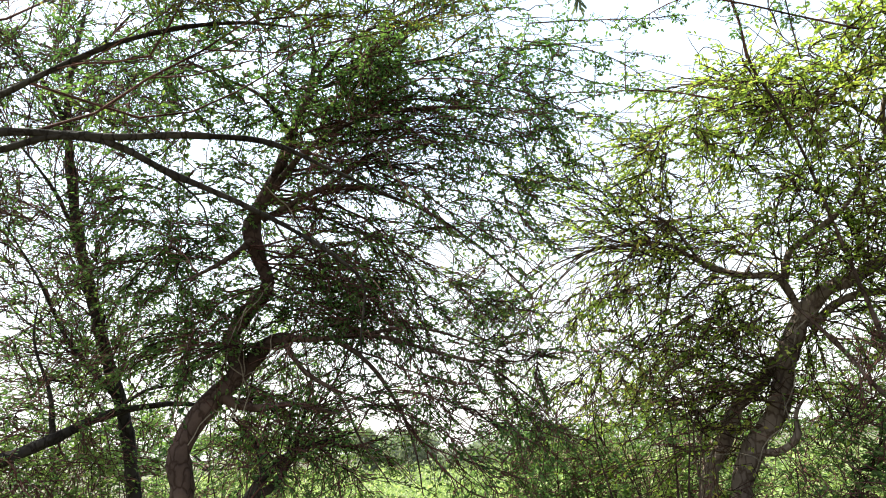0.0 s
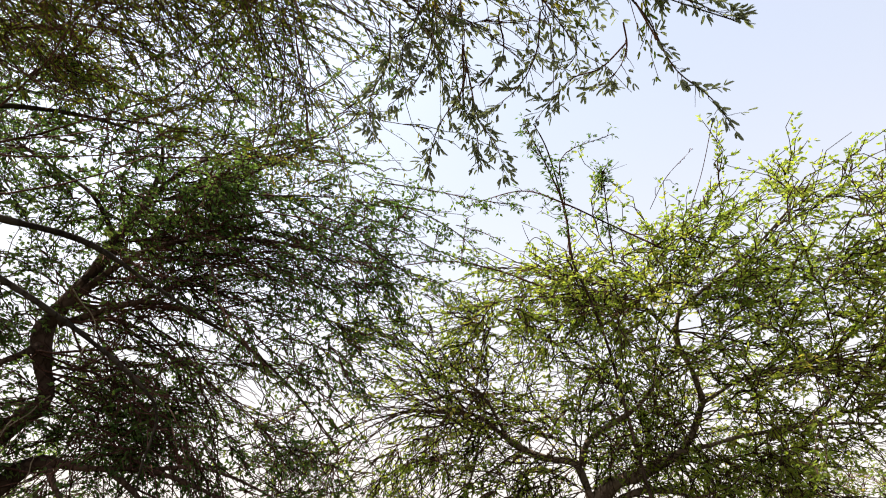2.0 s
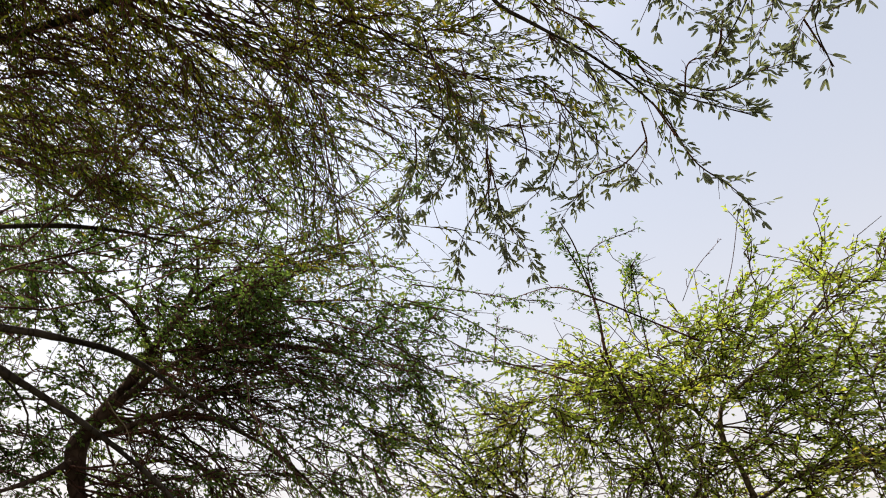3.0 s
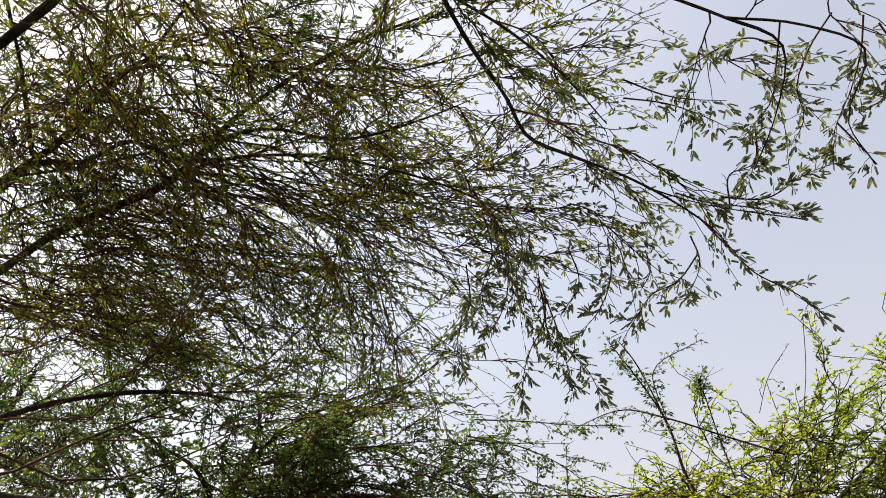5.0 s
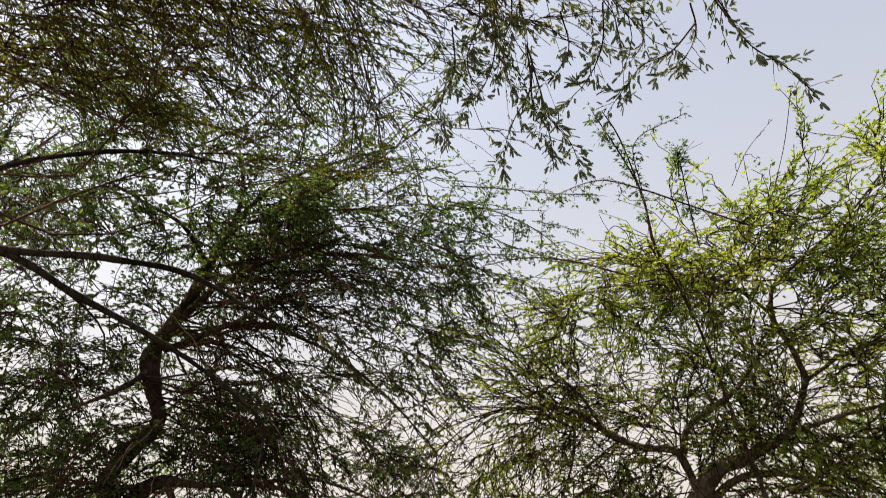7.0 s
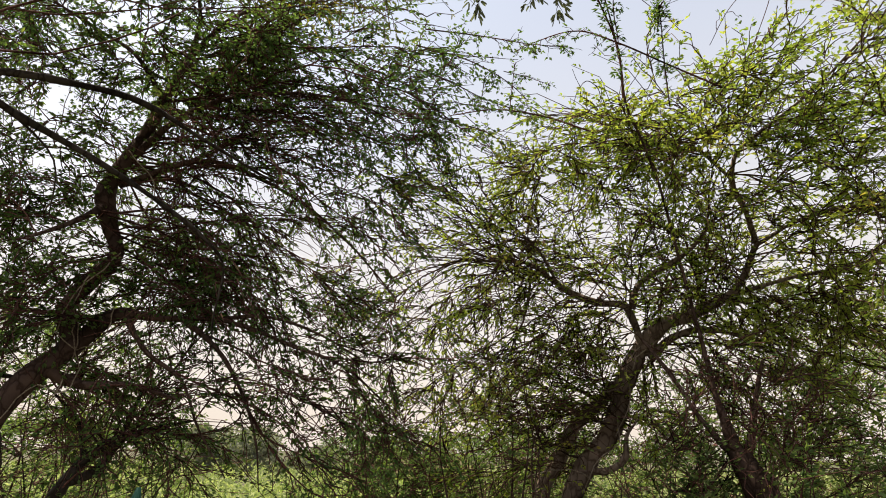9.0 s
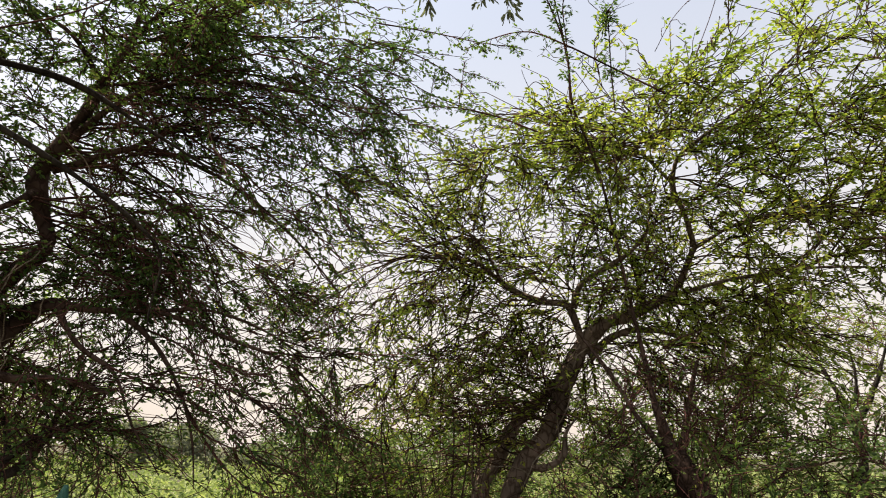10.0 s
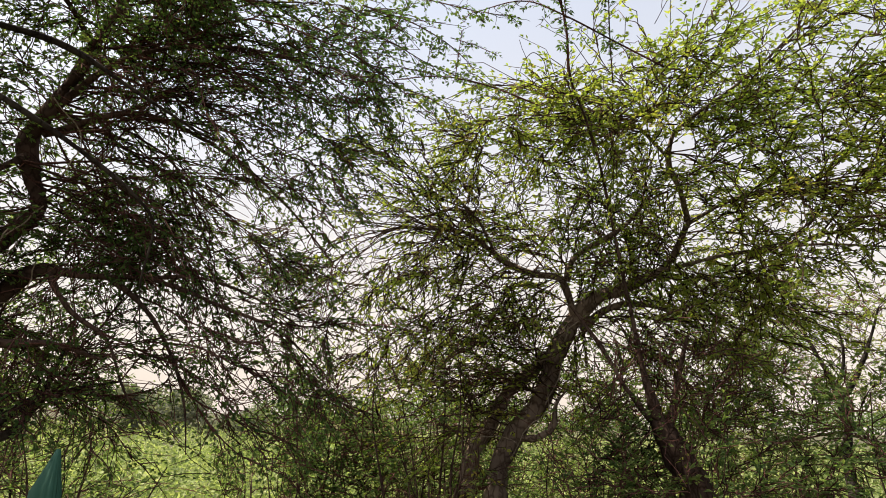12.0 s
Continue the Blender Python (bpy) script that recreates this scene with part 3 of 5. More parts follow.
    left.clump((-2.21, 3.57, 3.78), (0.41, 0.50, 0.26), -32, 50, 1.2, flow=(1, 0, 0.1))
    left.clump((-2.77, 3.42, 3.59), (0.34, 0.40, 0.30), -39, 41, 1.2)
    left.clump((-3.04, 3.53, 2.69), (0.57, 0.50, 0.38), -41, 15, 0.9)
    left.clump((-2.91, 3.06, 3.87), (0.30, 0.30, 0.27), -44, 23, 1.2)
    left.clump((-3.27, 3.12, 2.88), (0.49, 0.50, 0.45), -46, 30, 0.96, flow=(-0.6, 0, -0.4))
    left.clump((-3.20, 3.36, 2.31), (0.45, 0.40, 0.30), -44, 9, 0.8, flow=(-0.6, 0, -0.3))
    left.clump((-2.50, 3.73, 1.83), (0.61, 0.50, 0.39), -34, 14, 0.84, flow=(0.7, 0, -0.6))
    left.clump((-1.75, 3.93, 2.41), (0.66, 0.40, 0.17), -24, 28, 0.72, flow=(0.6, 0, -0.7), bare=0.3)
    left.clump((-2.55, 2.75, 4.10), (0.55, 0.45, 0.30), -43, 50, 1.1, flow=(0.6, 0, 0.3))
    left.clump((-3.05, 2.75, 3.75), (0.55, 0.45, 0.35), -48, 22, 1.1, flow=(-0.5, 0, 0.3))
    left.clump((-2.95, 2.95, 3.25), (0.50, 0.45, 0.40), -45, 26, 1.0, flow=(-0.6, 0, 0))
    left.clump((-2.95, 3.05, 2.55), (0.40, 0.40, 0.35), -44, 6, 0.8, flow=(-0.6, 0, -0.2))
    left.clump((-2.25, 3.30, 3.20), (0.45, 0.40, 0.30), -34, 36, 0.5, flow=(1, 0, -0.3), bare=0.4)
    left.clump((-2.44, 3.92, 2.65), (0.55, 0.40, 0.35), -30, 26, 0.9, flow=(1, 0, -0.4))
    left.clump((-1.97, 3.81, 3.93), (0.55, 0.45, 0.35), -26, 36, 1.0, flow=(1, -0.1, 0))
    left.clump((-2.90, 3.36, 3.21), (0.50, 0.40, 0.45), -30, 30, 0.9, flow=(1, 0, -0.3))
    left.clump((-2.51, 3.76, 2.60), (0.42, 0.40, 0.38), -33, 28, 0.9, flow=(1, 0, -0.3))
    left.clump((-2.63, 3.59, 2.90), (0.50, 0.40, 0.28), -34, 34, 0.7, flow=(1, 0, -0.2), bare=0.2)
    left.dry_twig([(-2.75, 3.22, 1.78, 0.0035), (-2.69, 3.26, 1.99, 0.0035), (-2.66, 3.25, 2.15, 0.0035), (-2.68, 3.21, 2.31, 0.0035), (-2.62, 3.22, 2.46, 0.0035)])
    left.dry_twig([(-2.75, 3.18, 2.15, 0.0035), (-2.67, 3.26, 2.07, 0.0035), (-2.57, 3.33, 2.14, 0.0035), (-2.53, 3.33, 2.30, 0.0035)])
    left.dry_twig([(-2.59, 3.26, 2.40, 0.0035), (-2.66, 3.23, 2.27, 0.0035), (-2.68, 3.24, 2.12, 0.0035), (-2.65, 3.29, 1.96, 0.0035)])
    left.dry_twig([(-2.50, 3.28, 2.59, 0.0035), (-2.58, 3.25, 2.49, 0.0035), (-2.69, 3.20, 2.34, 0.0035), (-2.74, 3.19, 2.15, 0.0035)])
    left.dry_twig([(-2.43, 3.13, 3.12, 0.0035), (-2.34, 3.28, 2.94, 0.0035), (-2.43, 3.28, 2.75, 0.0035)])
    left.dry_twig([(-2.90, 3.09, 1.70, 0.0035), (-2.80, 3.18, 1.87, 0.0035), (-2.70, 3.26, 1.85, 0.0035), (-2.64, 3.29, 1.99, 0.0035)])
    left.shoot([(-1.17, 3.83, 3.92, 0.0050), (-0.88, 3.95, 3.85, 0.0040), (-0.64, 4.05, 3.74, 0.0030), (-0.33, 4.14, 3.64, 0.0020)], step=0.022, length=0.11, lean=(0, 0, -0.2))
    left.shoot([(-1.03, 3.81, 4.02, 0.0050), (-0.70, 3.93, 3.94, 0.0040), (-0.46, 4.04, 3.81, 0.0030), (-0.36, 4.10, 3.72, 0.0020)], step=0.022, length=0.11, lean=(0, 0, -0.2))
    left.shoot([(-1.12, 3.96, 3.72, 0.0050), (-0.86, 4.08, 3.62, 0.0040), (-0.61, 4.16, 3.54, 0.0030), (-0.44, 4.25, 3.38, 0.0020)], step=0.022, length=0.11, lean=(0, 0, -0.2))
    left.shoot([(-0.96, 3.77, 4.10, 0.0050), (-0.63, 3.86, 4.07, 0.0040), (-0.32, 3.93, 4.02, 0.0030), (-0.08, 3.96, 3.99, 0.0020)], step=0.022, length=0.11, lean=(0, 0, -0.2))
    left.finish(0.029, 5)


def slender_tree():
    """A slender dark stem behind the crooked tree."""
    thin = Tree("slender_tree", "slender dark-stemmed tree with sparse leafy shoots", "tree", 12, MAT_BARK_DARK, MAT_LEAF)
    thin.limb("trunk", [(-3.99, 3.76, -0.05, 0.065), (-4.01, 3.76, 0.60, 0.052), (-3.99, 3.76, 1.41, 0.047), (-4.06, 3.68, 2.01, 0.045), (-4.10, 3.59, 2.27, 0.042), (-4.13, 3.45, 2.69, 0.040), (-4.13, 3.28, 3.14, 0.036), (-4.07, 3.13, 3.57, 0.032), (-4.02, 3.02, 3.94, 0.025), (-3.93, 2.96, 4.27, 0.018), (-3.85, 2.95, 4.59, 0.010)])
    thin.limb("limb", [(-4.04, 3.06, 3.84, 0.020), (-4.01, 2.84, 4.06, 0.012), (-4.06, 2.62, 4.22, 0.006)])
    thin.limb("limb", [(-4.12, 3.34, 3.03, 0.020), (-4.09, 3.01, 3.42, 0.012), (-4.14, 2.78, 3.66, 0.006)])
    thin.limb("limb", [(-3.94, 2.97, 4.24, 0.020), (-3.77, 3.04, 4.40, 0.012), (-3.54, 3.10, 4.63, 0.006)])
    thin.limb("limb", [(-4.08, 3.64, 2.08, 0.025), (-4.18, 3.30, 2.45, 0.014), (-4.17, 3.01, 2.85, 0.008), (-4.22, 2.82, 3.12, 0.005)])
    thin.clump((-4.20, 3.04, 3.09), (0.56, 0.70, 0.73), -54, 102, 0.32, flow=(-0.3, 0, 0.3), bare=0.3, twigs=4)
    thin.clump((-4.30, 3.16, 2.37), (0.56, 0.60, 0.64), -54, 90, 0.5, flow=(-0.2, 0, 0.5))
    thin.clump((-3.92, 2.84, 4.21), (0.70, 0.60, 0.48), -54, 76, 0.7)
    thin.clump((-3.71, 3.29, 4.20), (0.40, 0.50, 0.53), -48, 60, 0.6)
    thin.whips((-4.06, 3.14, 3.58), 0.9, -52, 60, (-0.5, 0, 0.8), (0.6, 1.3), droop=0.1, leaf=0.5, spread=0.5)
    thin.whips((-4.11, 3.58, 2.31), 0.6, -49, 34, (-0.1, 0, 1), (0.6, 1.4), droop=0.1, leaf=0.4, spread=0.6)
    thin.finish()


def leaning_tree():
    """A leaning tree whose limb runs low across the slender stem."""
    lean = Tree("leaning_tree", "dark leaning tree with a low sloping limb", "tree", 13, MAT_BARK_DARK, MAT_LEAF)
    lean.limb("trunk", [(-4.06, 2.14, -0.05, 0.078), (-3.96, 2.19, 0.80, 0.058), (-4.00, 2.45, 1.59, 0.049), (-3.92, 2.75, 1.67, 0.039), (-3.85, 3.01, 1.79, 0.033), (-3.72, 3.31, 1.93, 0.025), (-3.49, 3.54, 1.98, 0.016), (-3.26, 3.76, 1.94, 0.009)])
    lean.limb("limb", [(-3.85, 3.01, 1.79, 0.021), (-3.86, 2.97, 2.04, 0.013), (-3.90, 2.86, 2.36, 0.007), (-3.85, 2.83, 2.63, 0.003)])
    lean.limb("limb", [(-3.74, 3.29, 1.92, 0.015), (-3.58, 3.44, 2.07, 0.010), (-3.35, 3.53, 2.09, 0.006)])
    lean.clump((-3.86, 2.97, 2.07), (0.58, 0.50, 0.35), -52, 44, 0.5, flow=(0, 0, 1), twigs=4)
    lean.clump((-3.74, 3.15, 1.57), (0.66, 0.50, 0.31), -50, 40, 0.45, twigs=4)
    lean.clump((-3.18, 3.84, 1.59), (0.60, 0.50, 0.32), -40, 24, 0.4, twigs=4)
    lean.finish()


def low_tree():
    """Two low dark stems leaning out under the crooked tree."""
    low = Tree("low_tree", "low dark leaning tree with two crooked stems", "tree", 18, MAT_BARK_DARK, MAT_LEAF)
    low.limb("trunk", [(-3.14, 3.47, -0.05, 0.070), (-3.07, 3.52, 0.70, 0.052), (-2.93, 3.58, 1.30, 0.038), (-2.84, 3.65, 1.49, 0.032), (-2.72, 3.75, 1.62, 0.024), (-2.58, 3.85, 1.68, 0.014), (-2.37, 3.98, 1.74, 0.006)])
    low.limb("limb", [(-2.89, 3.61, 1.39, 0.028), (-2.75, 3.66, 1.45, 0.024), (-2.68, 3.72, 1.61, 0.018), (-2.62, 3.75, 1.81, 0.010), (-2.55, 3.78, 2.05, 0.005)])
    low.limb("limb", [(-2.83, 3.66, 1.50, 0.021), (-2.94, 3.70, 1.72, 0.014), (-3.05, 3.61, 1.87, 0.007)])
    low.whips((-2.74, 3.74, 1.63), 0.5, -36, 22, (0.6, 0, 0.6), (0.5, 1.0), droop=0.2, leaf=0.5, spread=0.5)
    low.clump((-2.82, 3.67, 1.60), (0.55, 0.40, 0.33), -38, 22, 0.5, twigs=3)
    low.clump((-2.39, 3.96, 1.68), (0.44, 0.40, 0.29), -31, 14, 0.5, twigs=3)
    low.finish()


def overhanging_tree():
    """The tree beside the path whose long limbs arch overhead."""
    # dark bark paints in the shade of limbs silhouetted against the sky
    over = Tree("overhanging_tree", "large tree arching long limbs and hanging leafy sprays overhead", "tree", 14, MAT_BARK_DARK, MAT_LEAF_OLIVE, 0.029, 0.0037, fine=True)
    over.limb("trunk", [(-4.3, 0.6, -0.05, 0.2), (-4.25, 0.65, 0.7, 0.16), (-4.1, 0.8, 1.6, 0.14), (-3.9, 1.0, 2.4, 0.12), (-3.6, 1.2, 3.0, 0.09)])
    over.limb("limb", [(-3.60, 1.20, 3.00, 0.030), (-2.19, 1.31, 3.51, 0.017), (-1.94, 1.28, 3.63, 0.016), (-1.72, 1.28, 3.69, 0.015), (-1.50, 1.29, 3.77, 0.014), (-1.37, 1.25, 3.82, 0.012), (-1.20, 1.20, 3.94, 0.010), (-0.96, 1.17, 4.06, 0.009), (-0.72, 1.15, 4.15, 0.007), (-0.40, 1.16, 4.22, 0.004)])
    over.limb("limb", [(-1.50, 1.28, 3.78, 0.009), (-1.28, 1.30, 3.84, 0.007), (-0.99, 1.39, 3.86, 0.006), (-0.67, 1.54, 3.82, 0.005), (-0.40, 1.71, 3.75, 0.004), (-0.19, 1.89, 3.63, 0.002)])
    over.limb("limb", [(-1.36, 1.25, 3.82, 0.009), (-1.17, 1.23, 3.88, 0.007), (-1.02, 1.26, 3.87, 0.006), (-0.84, 1.37, 3.87, 0.006), (-0.53, 1.40, 3.89, 0.004), (-0.31, 1.40, 3.93, 0.002)])
    over.limb("limb", [(-3.60, 1.20, 3.00, 0.030), (-2.05, 1.07, 3.66, 0.012), (-1.84, 1.03, 3.72, 0.011), (-1.74, 1.10, 3.77, 0.009), (-1.56, 1.11, 3.83, 0.008), (-1.43, 1.21, 3.80, 0.007), (-1.24, 1.32, 3.85, 0.004)])
    over.limb("limb", [(-3.60, 1.20, 3.00, 0.030), (-2.10, 1.08, 3.75, 0.014), (-1.79, 1.03, 3.90, 0.012), (-1.63, 0.97, 4.05, 0.011), (-1.49, 0.96, 4.14, 0.009), (-1.25, 1.10, 4.21, 0.007), (-0.90, 1.22, 4.18, 0.006), (-0.65, 1.31, 4.20, 0.003)])
    over.limb("limb", [(-1.49, 0.96, 4.14, 0.007), (-1.35, 0.89, 4.24, 0.006), (-1.16, 0.81, 4.35, 0.004), (-0.90, 0.73, 4.47, 0.002)])
    over.limb("limb", [(-1.95, 1.05, 3.83, 0.009), (-1.91, 0.92, 3.92, 0.009), (-1.86, 0.76, 4.02, 0.007), (-1.82, 0.61, 4.10, 0.006), (-1.77, 0.46, 4.17, 0.004)])
    over.limb("limb", [(-3.60, 1.20, 3.00, 0.030), (-1.86, 0.66, 3.73, 0.016), (-1.21, 0.55, 4.06, 0.015), (-0.63, 0.65, 4.14, 0.012), (-0.34, 0.86, 4.08, 0.010), (-0.28, 1.05, 3.95, 0.009), (-0.23, 1.20, 3.88, 0.008), (-0.16, 1.33, 3.75, 0.007), (-0.13, 1.44, 3.68, 0.007), (0.01, 1.50, 3.57, 0.006), (0.16, 1.58, 3.50, 0.004), (0.27, 1.62, 3.39, 0.004), (0.38, 1.70, 3.29, 0.003), (0.47, 1.80, 3.15, 0.002), (0.57, 1.84, 3.06, 0.002), (0.63, 1.88, 2.98, 0.002)])
    over.limb("limb", [(0.22, 1.62, 3.46, 0.003), (0.36, 1.64, 3.35, 0.002), (0.47, 1.63, 3.26, 0.002), (0.62, 1.65, 3.19, 0.002)])
    over.limb("limb", [(-0.34, 0.86, 4.08, 0.009), (0.05, 0.99, 3.99, 0.007), (0.35, 1.10, 3.80, 0.006), (0.55, 1.19, 3.65, 0.005), (0.67, 1.25, 3.51, 0.004), (0.62, 1.41, 3.41, 0.002), (0.53, 1.54, 3.33, 0.002)])
    over.limb("limb", [(0.55, 1.19, 3.65, 0.004), (0.74, 1.21, 3.52, 0.004), (0.86, 1.27, 3.42, 0.003), (0.79, 1.44, 3.32, 0.002), (0.83, 1.53, 3.22, 0.001)])
    over.limb("limb", [(-0.30, 0.98, 4.00, 0.006), (-0.11, 1.15, 3.91, 0.005), (0.04, 1.33, 3.82, 0.004), (0.15, 1.50, 3.70, 0.002)])
    over.limb("limb", [(-3.90, 1.00, 2.40, 0.028), (-2.55, 1.64, 2.89, 0.017), (-2.26, 1.86, 2.89, 0.016), (-1.95, 2.09, 2.91, 0.014), (-1.73, 2.29, 2.90, 0.012), (-1.59, 2.43, 2.82, 0.008), (-1.36, 2.67, 2.70, 0.004)])
    over.limb("limb", [(-3.90, 1.00, 2.40, 0.028), (-2.57, 1.66, 2.83, 0.014), (-2.41, 1.75, 2.88, 0.014), (-2.25, 1.88, 2.87, 0.014), (-2.11, 2.08, 2.78, 0.014), (-1.94, 2.30, 2.68, 0.012), (-1.77, 2.48, 2.57, 0.010), (-1.63, 2.61, 2.45, 0.009), (-1.58, 2.73, 2.36, 0.006), (-1.64, 2.81, 2.11, 0.004), (-1.63, 2.85, 1.86, 0.002)])
    over.limb("limb", [(-3.90, 1.00, 2.40, 0.028), (-2.59, 1.64, 3.06, 0.013), (-2.40, 1.78, 3.22, 0.012), (-2.18, 1.92, 3.35, 0.011), (-2.02, 2.04, 3.42, 0.010), (-1.83, 2.18, 3.46, 0.008), (-1.66, 2.31, 3.46, 0.004)])
    over.limb("limb", [(-2.26, 1.87, 2.87, 0.006), (-2.14, 2.05, 2.79, 0.005), (-2.05, 2.22, 2.65, 0.004), (-2.08, 2.28, 2.42, 0.002)])
    over.whips((-2.50, 1.17, 3.39), 0.9, -65, 46, (1, 0, 0.05), (1.0, 2.1), droop=0.3, leaf=0.70, size=0.8)
    over.whips((-1.92, 1.30, 3.63), 0.9, -56, 40, (1, 0, 0.08), (0.8, 1.7), droop=0.3, leaf=0.64, size=0.8)
    over.whips((-1.26, 1.22, 3.96), 0.7, -46, 46, (1, -0.05, 0.0), (0.7, 1.5), droop=0.3, leaf=0.64, size=0.8)
    over.whips((-2.24, 1.69, 3.51), 0.6, -55, 26, (1, 0, 0.15), (0.7, 1.4), droop=0.25, leaf=0.64, size=0.8)
    over.whips((-2.46, 1.35, 3.31), 0.6, -55, 30, (1, 0, 0.05), (0.7, 1.4), droop=0.2, leaf=0.7, size=0.8)
    over.whips((-0.60, 1.34, 4.02), 0.7, -24, 27, (0.9, 0, -0.1), (0.35, 0.75), droop=0.2, leaf=0.84)
    over.whips((-2.85, 1.49, 2.98), 0.8, -62, 15, (1, 0, 0.45), (1.0, 1.9), droop=0.2, leaf=0.56, size=0.8)
    over.whips((-2.26, 1.88, 3.29), 0.7, -50, 9, (1, 0, -0.1), (0.7, 1.5), droop=0.3, leaf=0.42, size=0.8)
    over.whips((-1.93, 2.29, 2.70), 0.5, -40, 9, (1, 0, -0.5), (0.4, 0.9), droop=0.3, leaf=0.28, size=0.8)
    over.clump((-1.40, 1.07, 4.14), (0.84, 0.60, 0.47), -52, 54, 0.82, flow=(1, 0, 0.1), size=0.8)
    over.clump((-1.87, 1.41, 3.62), (0.64, 0.60, 0.34), -53, 50, 0.65, flow=(1, -0.1, -0.1), bare=0.3, twigs=5, size=0.8)
    over.clump((-1.01, 1.55, 3.81), (0.60, 0.50, 0.30), -33, 24, 0.65, flow=(1, -0.1, -0.3), bare=0.2, size=0.8)
    over.clump((-1.23, 1.87, 3.56), (0.55, 0.50, 0.21), -33, 36, 0.70, flow=(1, 0, -0.4), size=0.8)
    over.clump((-0.17, 1.41, 3.94), (0.39, 0.45, 0.33), -7, 18, 0.43, flow=(0.8, 0, -0.6), size=1.22)
    over.clump((-0.17, 1.77, 3.60), (0.43, 0.40, 0.26), -5, 18, 0.46, flow=(0.7, 0, -0.7), size=1.22)
    over.clump((0.76, 1.14, 3.67), (0.40, 0.30, 0.12), 34, 9, 0.57, flow=(0.5, 0, -0.6), size=1.22)
    over.clump((0.14, 1.04, 4.18), (1.11, 0.50, 0.29), 8, 21, 0.40, flow=(0.8, 0, -0.4), size=1.22)
    over.clump((-1.24, 0.60, 4.38), (0.98, 0.50, 0.32), -64, 64, 0.76, flow=(0.8, 0, 0.1), size=0.8)
    over.clump((-1.77, 1.09, 3.89), (0.42, 0.50, 0.32), -58, 90, 0.87, flow=(0.8, 0, 0.2), size=0.8)
    over.clump((-1.43, 2.13, 3.12), (0.26, 0.40, 0.19), -34, 22, 0.76, flow=(1, 0, -0.2), size=0.8)
    over.clump((-1.89, 1.66, 3.39), (0.37, 0.40, 0.20), -49, 22, 0.76, flow=(1, 0, 0), size=0.8)
    over.clump((-1.99, 1.40, 3.50), (0.40, 0.50, 0.34), -55, 48, 0.80, flow=(0.9, 0, 0), size=0.8)
    over.clump((-1.81, 0.80, 4.05), (0.48, 0.50, 0.33), -66, 82, 0.97, flow=(0.8, 0, 0.3), size=0.8)
    over.clump((-2.46, 1.88, 2.72), (0.45, 0.40, 0.21), -53, 9, 0.53, flow=(1, 0, -0.5), bare=0.3, size=0.8)
    over.clump((-1.92, 2.28, 2.74), (0.43, 0.30, 0.18), -40, 13, 0.44, flow=(1, 0, -0.5), bare=0.5, size=0.8)
    over.whips((-2.00, 1.60, 3.50), 0.6, -50, 12, (1, 0, -0.1), (0.6, 1.2), droop=0.35, leaf=0.70, size=0.8)
    over.clump((-1.62, 1.72, 3.52), (0.60, 0.40, 0.22), -43, 21, 0.76, flow=(1, 0, -0.1), size=0.8)
    over.clump((-1.13, 0.66, 3.62), (0.42, 0.40, 0.28), -60, 34, 0.80, flow=(1, 0, 0.1), size=0.8)
    over.clump((-0.95, 0.86, 3.75), (0.42, 0.40, 0.22), -50, 20, 0.60, flow=(1, 0, 0.1), size=0.8)
    over.clump((-0.66, 1.05, 3.93), (0.40, 0.40, 0.20), -35, 18, 0.55, flow=(1, 0, 0), size=0.8)
    over.clump((-1.45, 0.95, 3.43), (0.36, 0.40, 0.24), -58, 20, 0.60, flow=(1, 0, 0), size=0.8)
    over.clump((-1.78, 1.62, 3.38), (0.50, 0.40, 0.20), -48, 44, 0.50, flow=(1, 0, 0.1), bare=0.3, size=0.8)
    over.clump((-1.65, 1.95, 3.40), (0.45, 0.40, 0.16), -42, 30, 0.50, flow=(1, 0, 0), bare=0.3, size=0.8)
    over.shoot([(0.35, 1.67, 3.32, 0.0032), (0.42, 1.75, 3.22, 0.0027), (0.47, 1.80, 3.15, 0.0021), (0.57, 1.84, 3.06, 0.0016), (0.63, 1.88, 2.98, 0.0010)], step=0.017, length=0.055, size=1.25)
    over.shoot([(0.30, 1.61, 3.39, 0.0032), (0.39, 1.64, 3.34, 0.0027), (0.50, 1.66, 3.30, 0.0021), (0.57, 1.67, 3.26, 0.0016), (0.64, 1.69, 3.22, 0.0010)], step=0.011, length=0.055, size=1.25)
    over.shoot([(0.43, 1.63, 3.34, 0.0032), (0.56, 1.64, 3.30, 0.0025), (0.67, 1.59, 3.31, 0.0017), (0.75, 1.56, 3.30, 0.0010)], step=0.017, length=0.055, size=1.25)
    over.shoot([(0.89, 1.22, 3.51, 0.0032), (0.87, 1.29, 3.46, 0.0027), (0.83, 1.39, 3.41, 0.0021), (0.78, 1.47, 3.37, 0.0016), (0.74, 1.54, 3.32, 0.0010)], step=0.017, length=0.055, size=1.25)
    over.shoot([(0.78, 1.47, 3.37, 0.0032), (0.82, 1.52, 3.30, 0.0021), (0.85, 1.56, 3.25, 0.0010)], step=0.017, length=0.055, size=1.25)
    over.shoot([(0.69, 1.22, 3.59, 0.0032), (0.66, 1.32, 3.53, 0.0027), (0.62, 1.42, 3.47, 0.0021), (0.57, 1.46, 3.45, 0.0016), (0.52, 1.50, 3.43, 0.0010)], step=0.017, length=0.055, size=1.25)
    over.shoot([(0.57, 1.46, 3.45, 0.0032), (0.56, 1.53, 3.40, 0.0021), (0.52, 1.60, 3.35, 0.0010)], step=0.017, length=0.055, size=1.25)
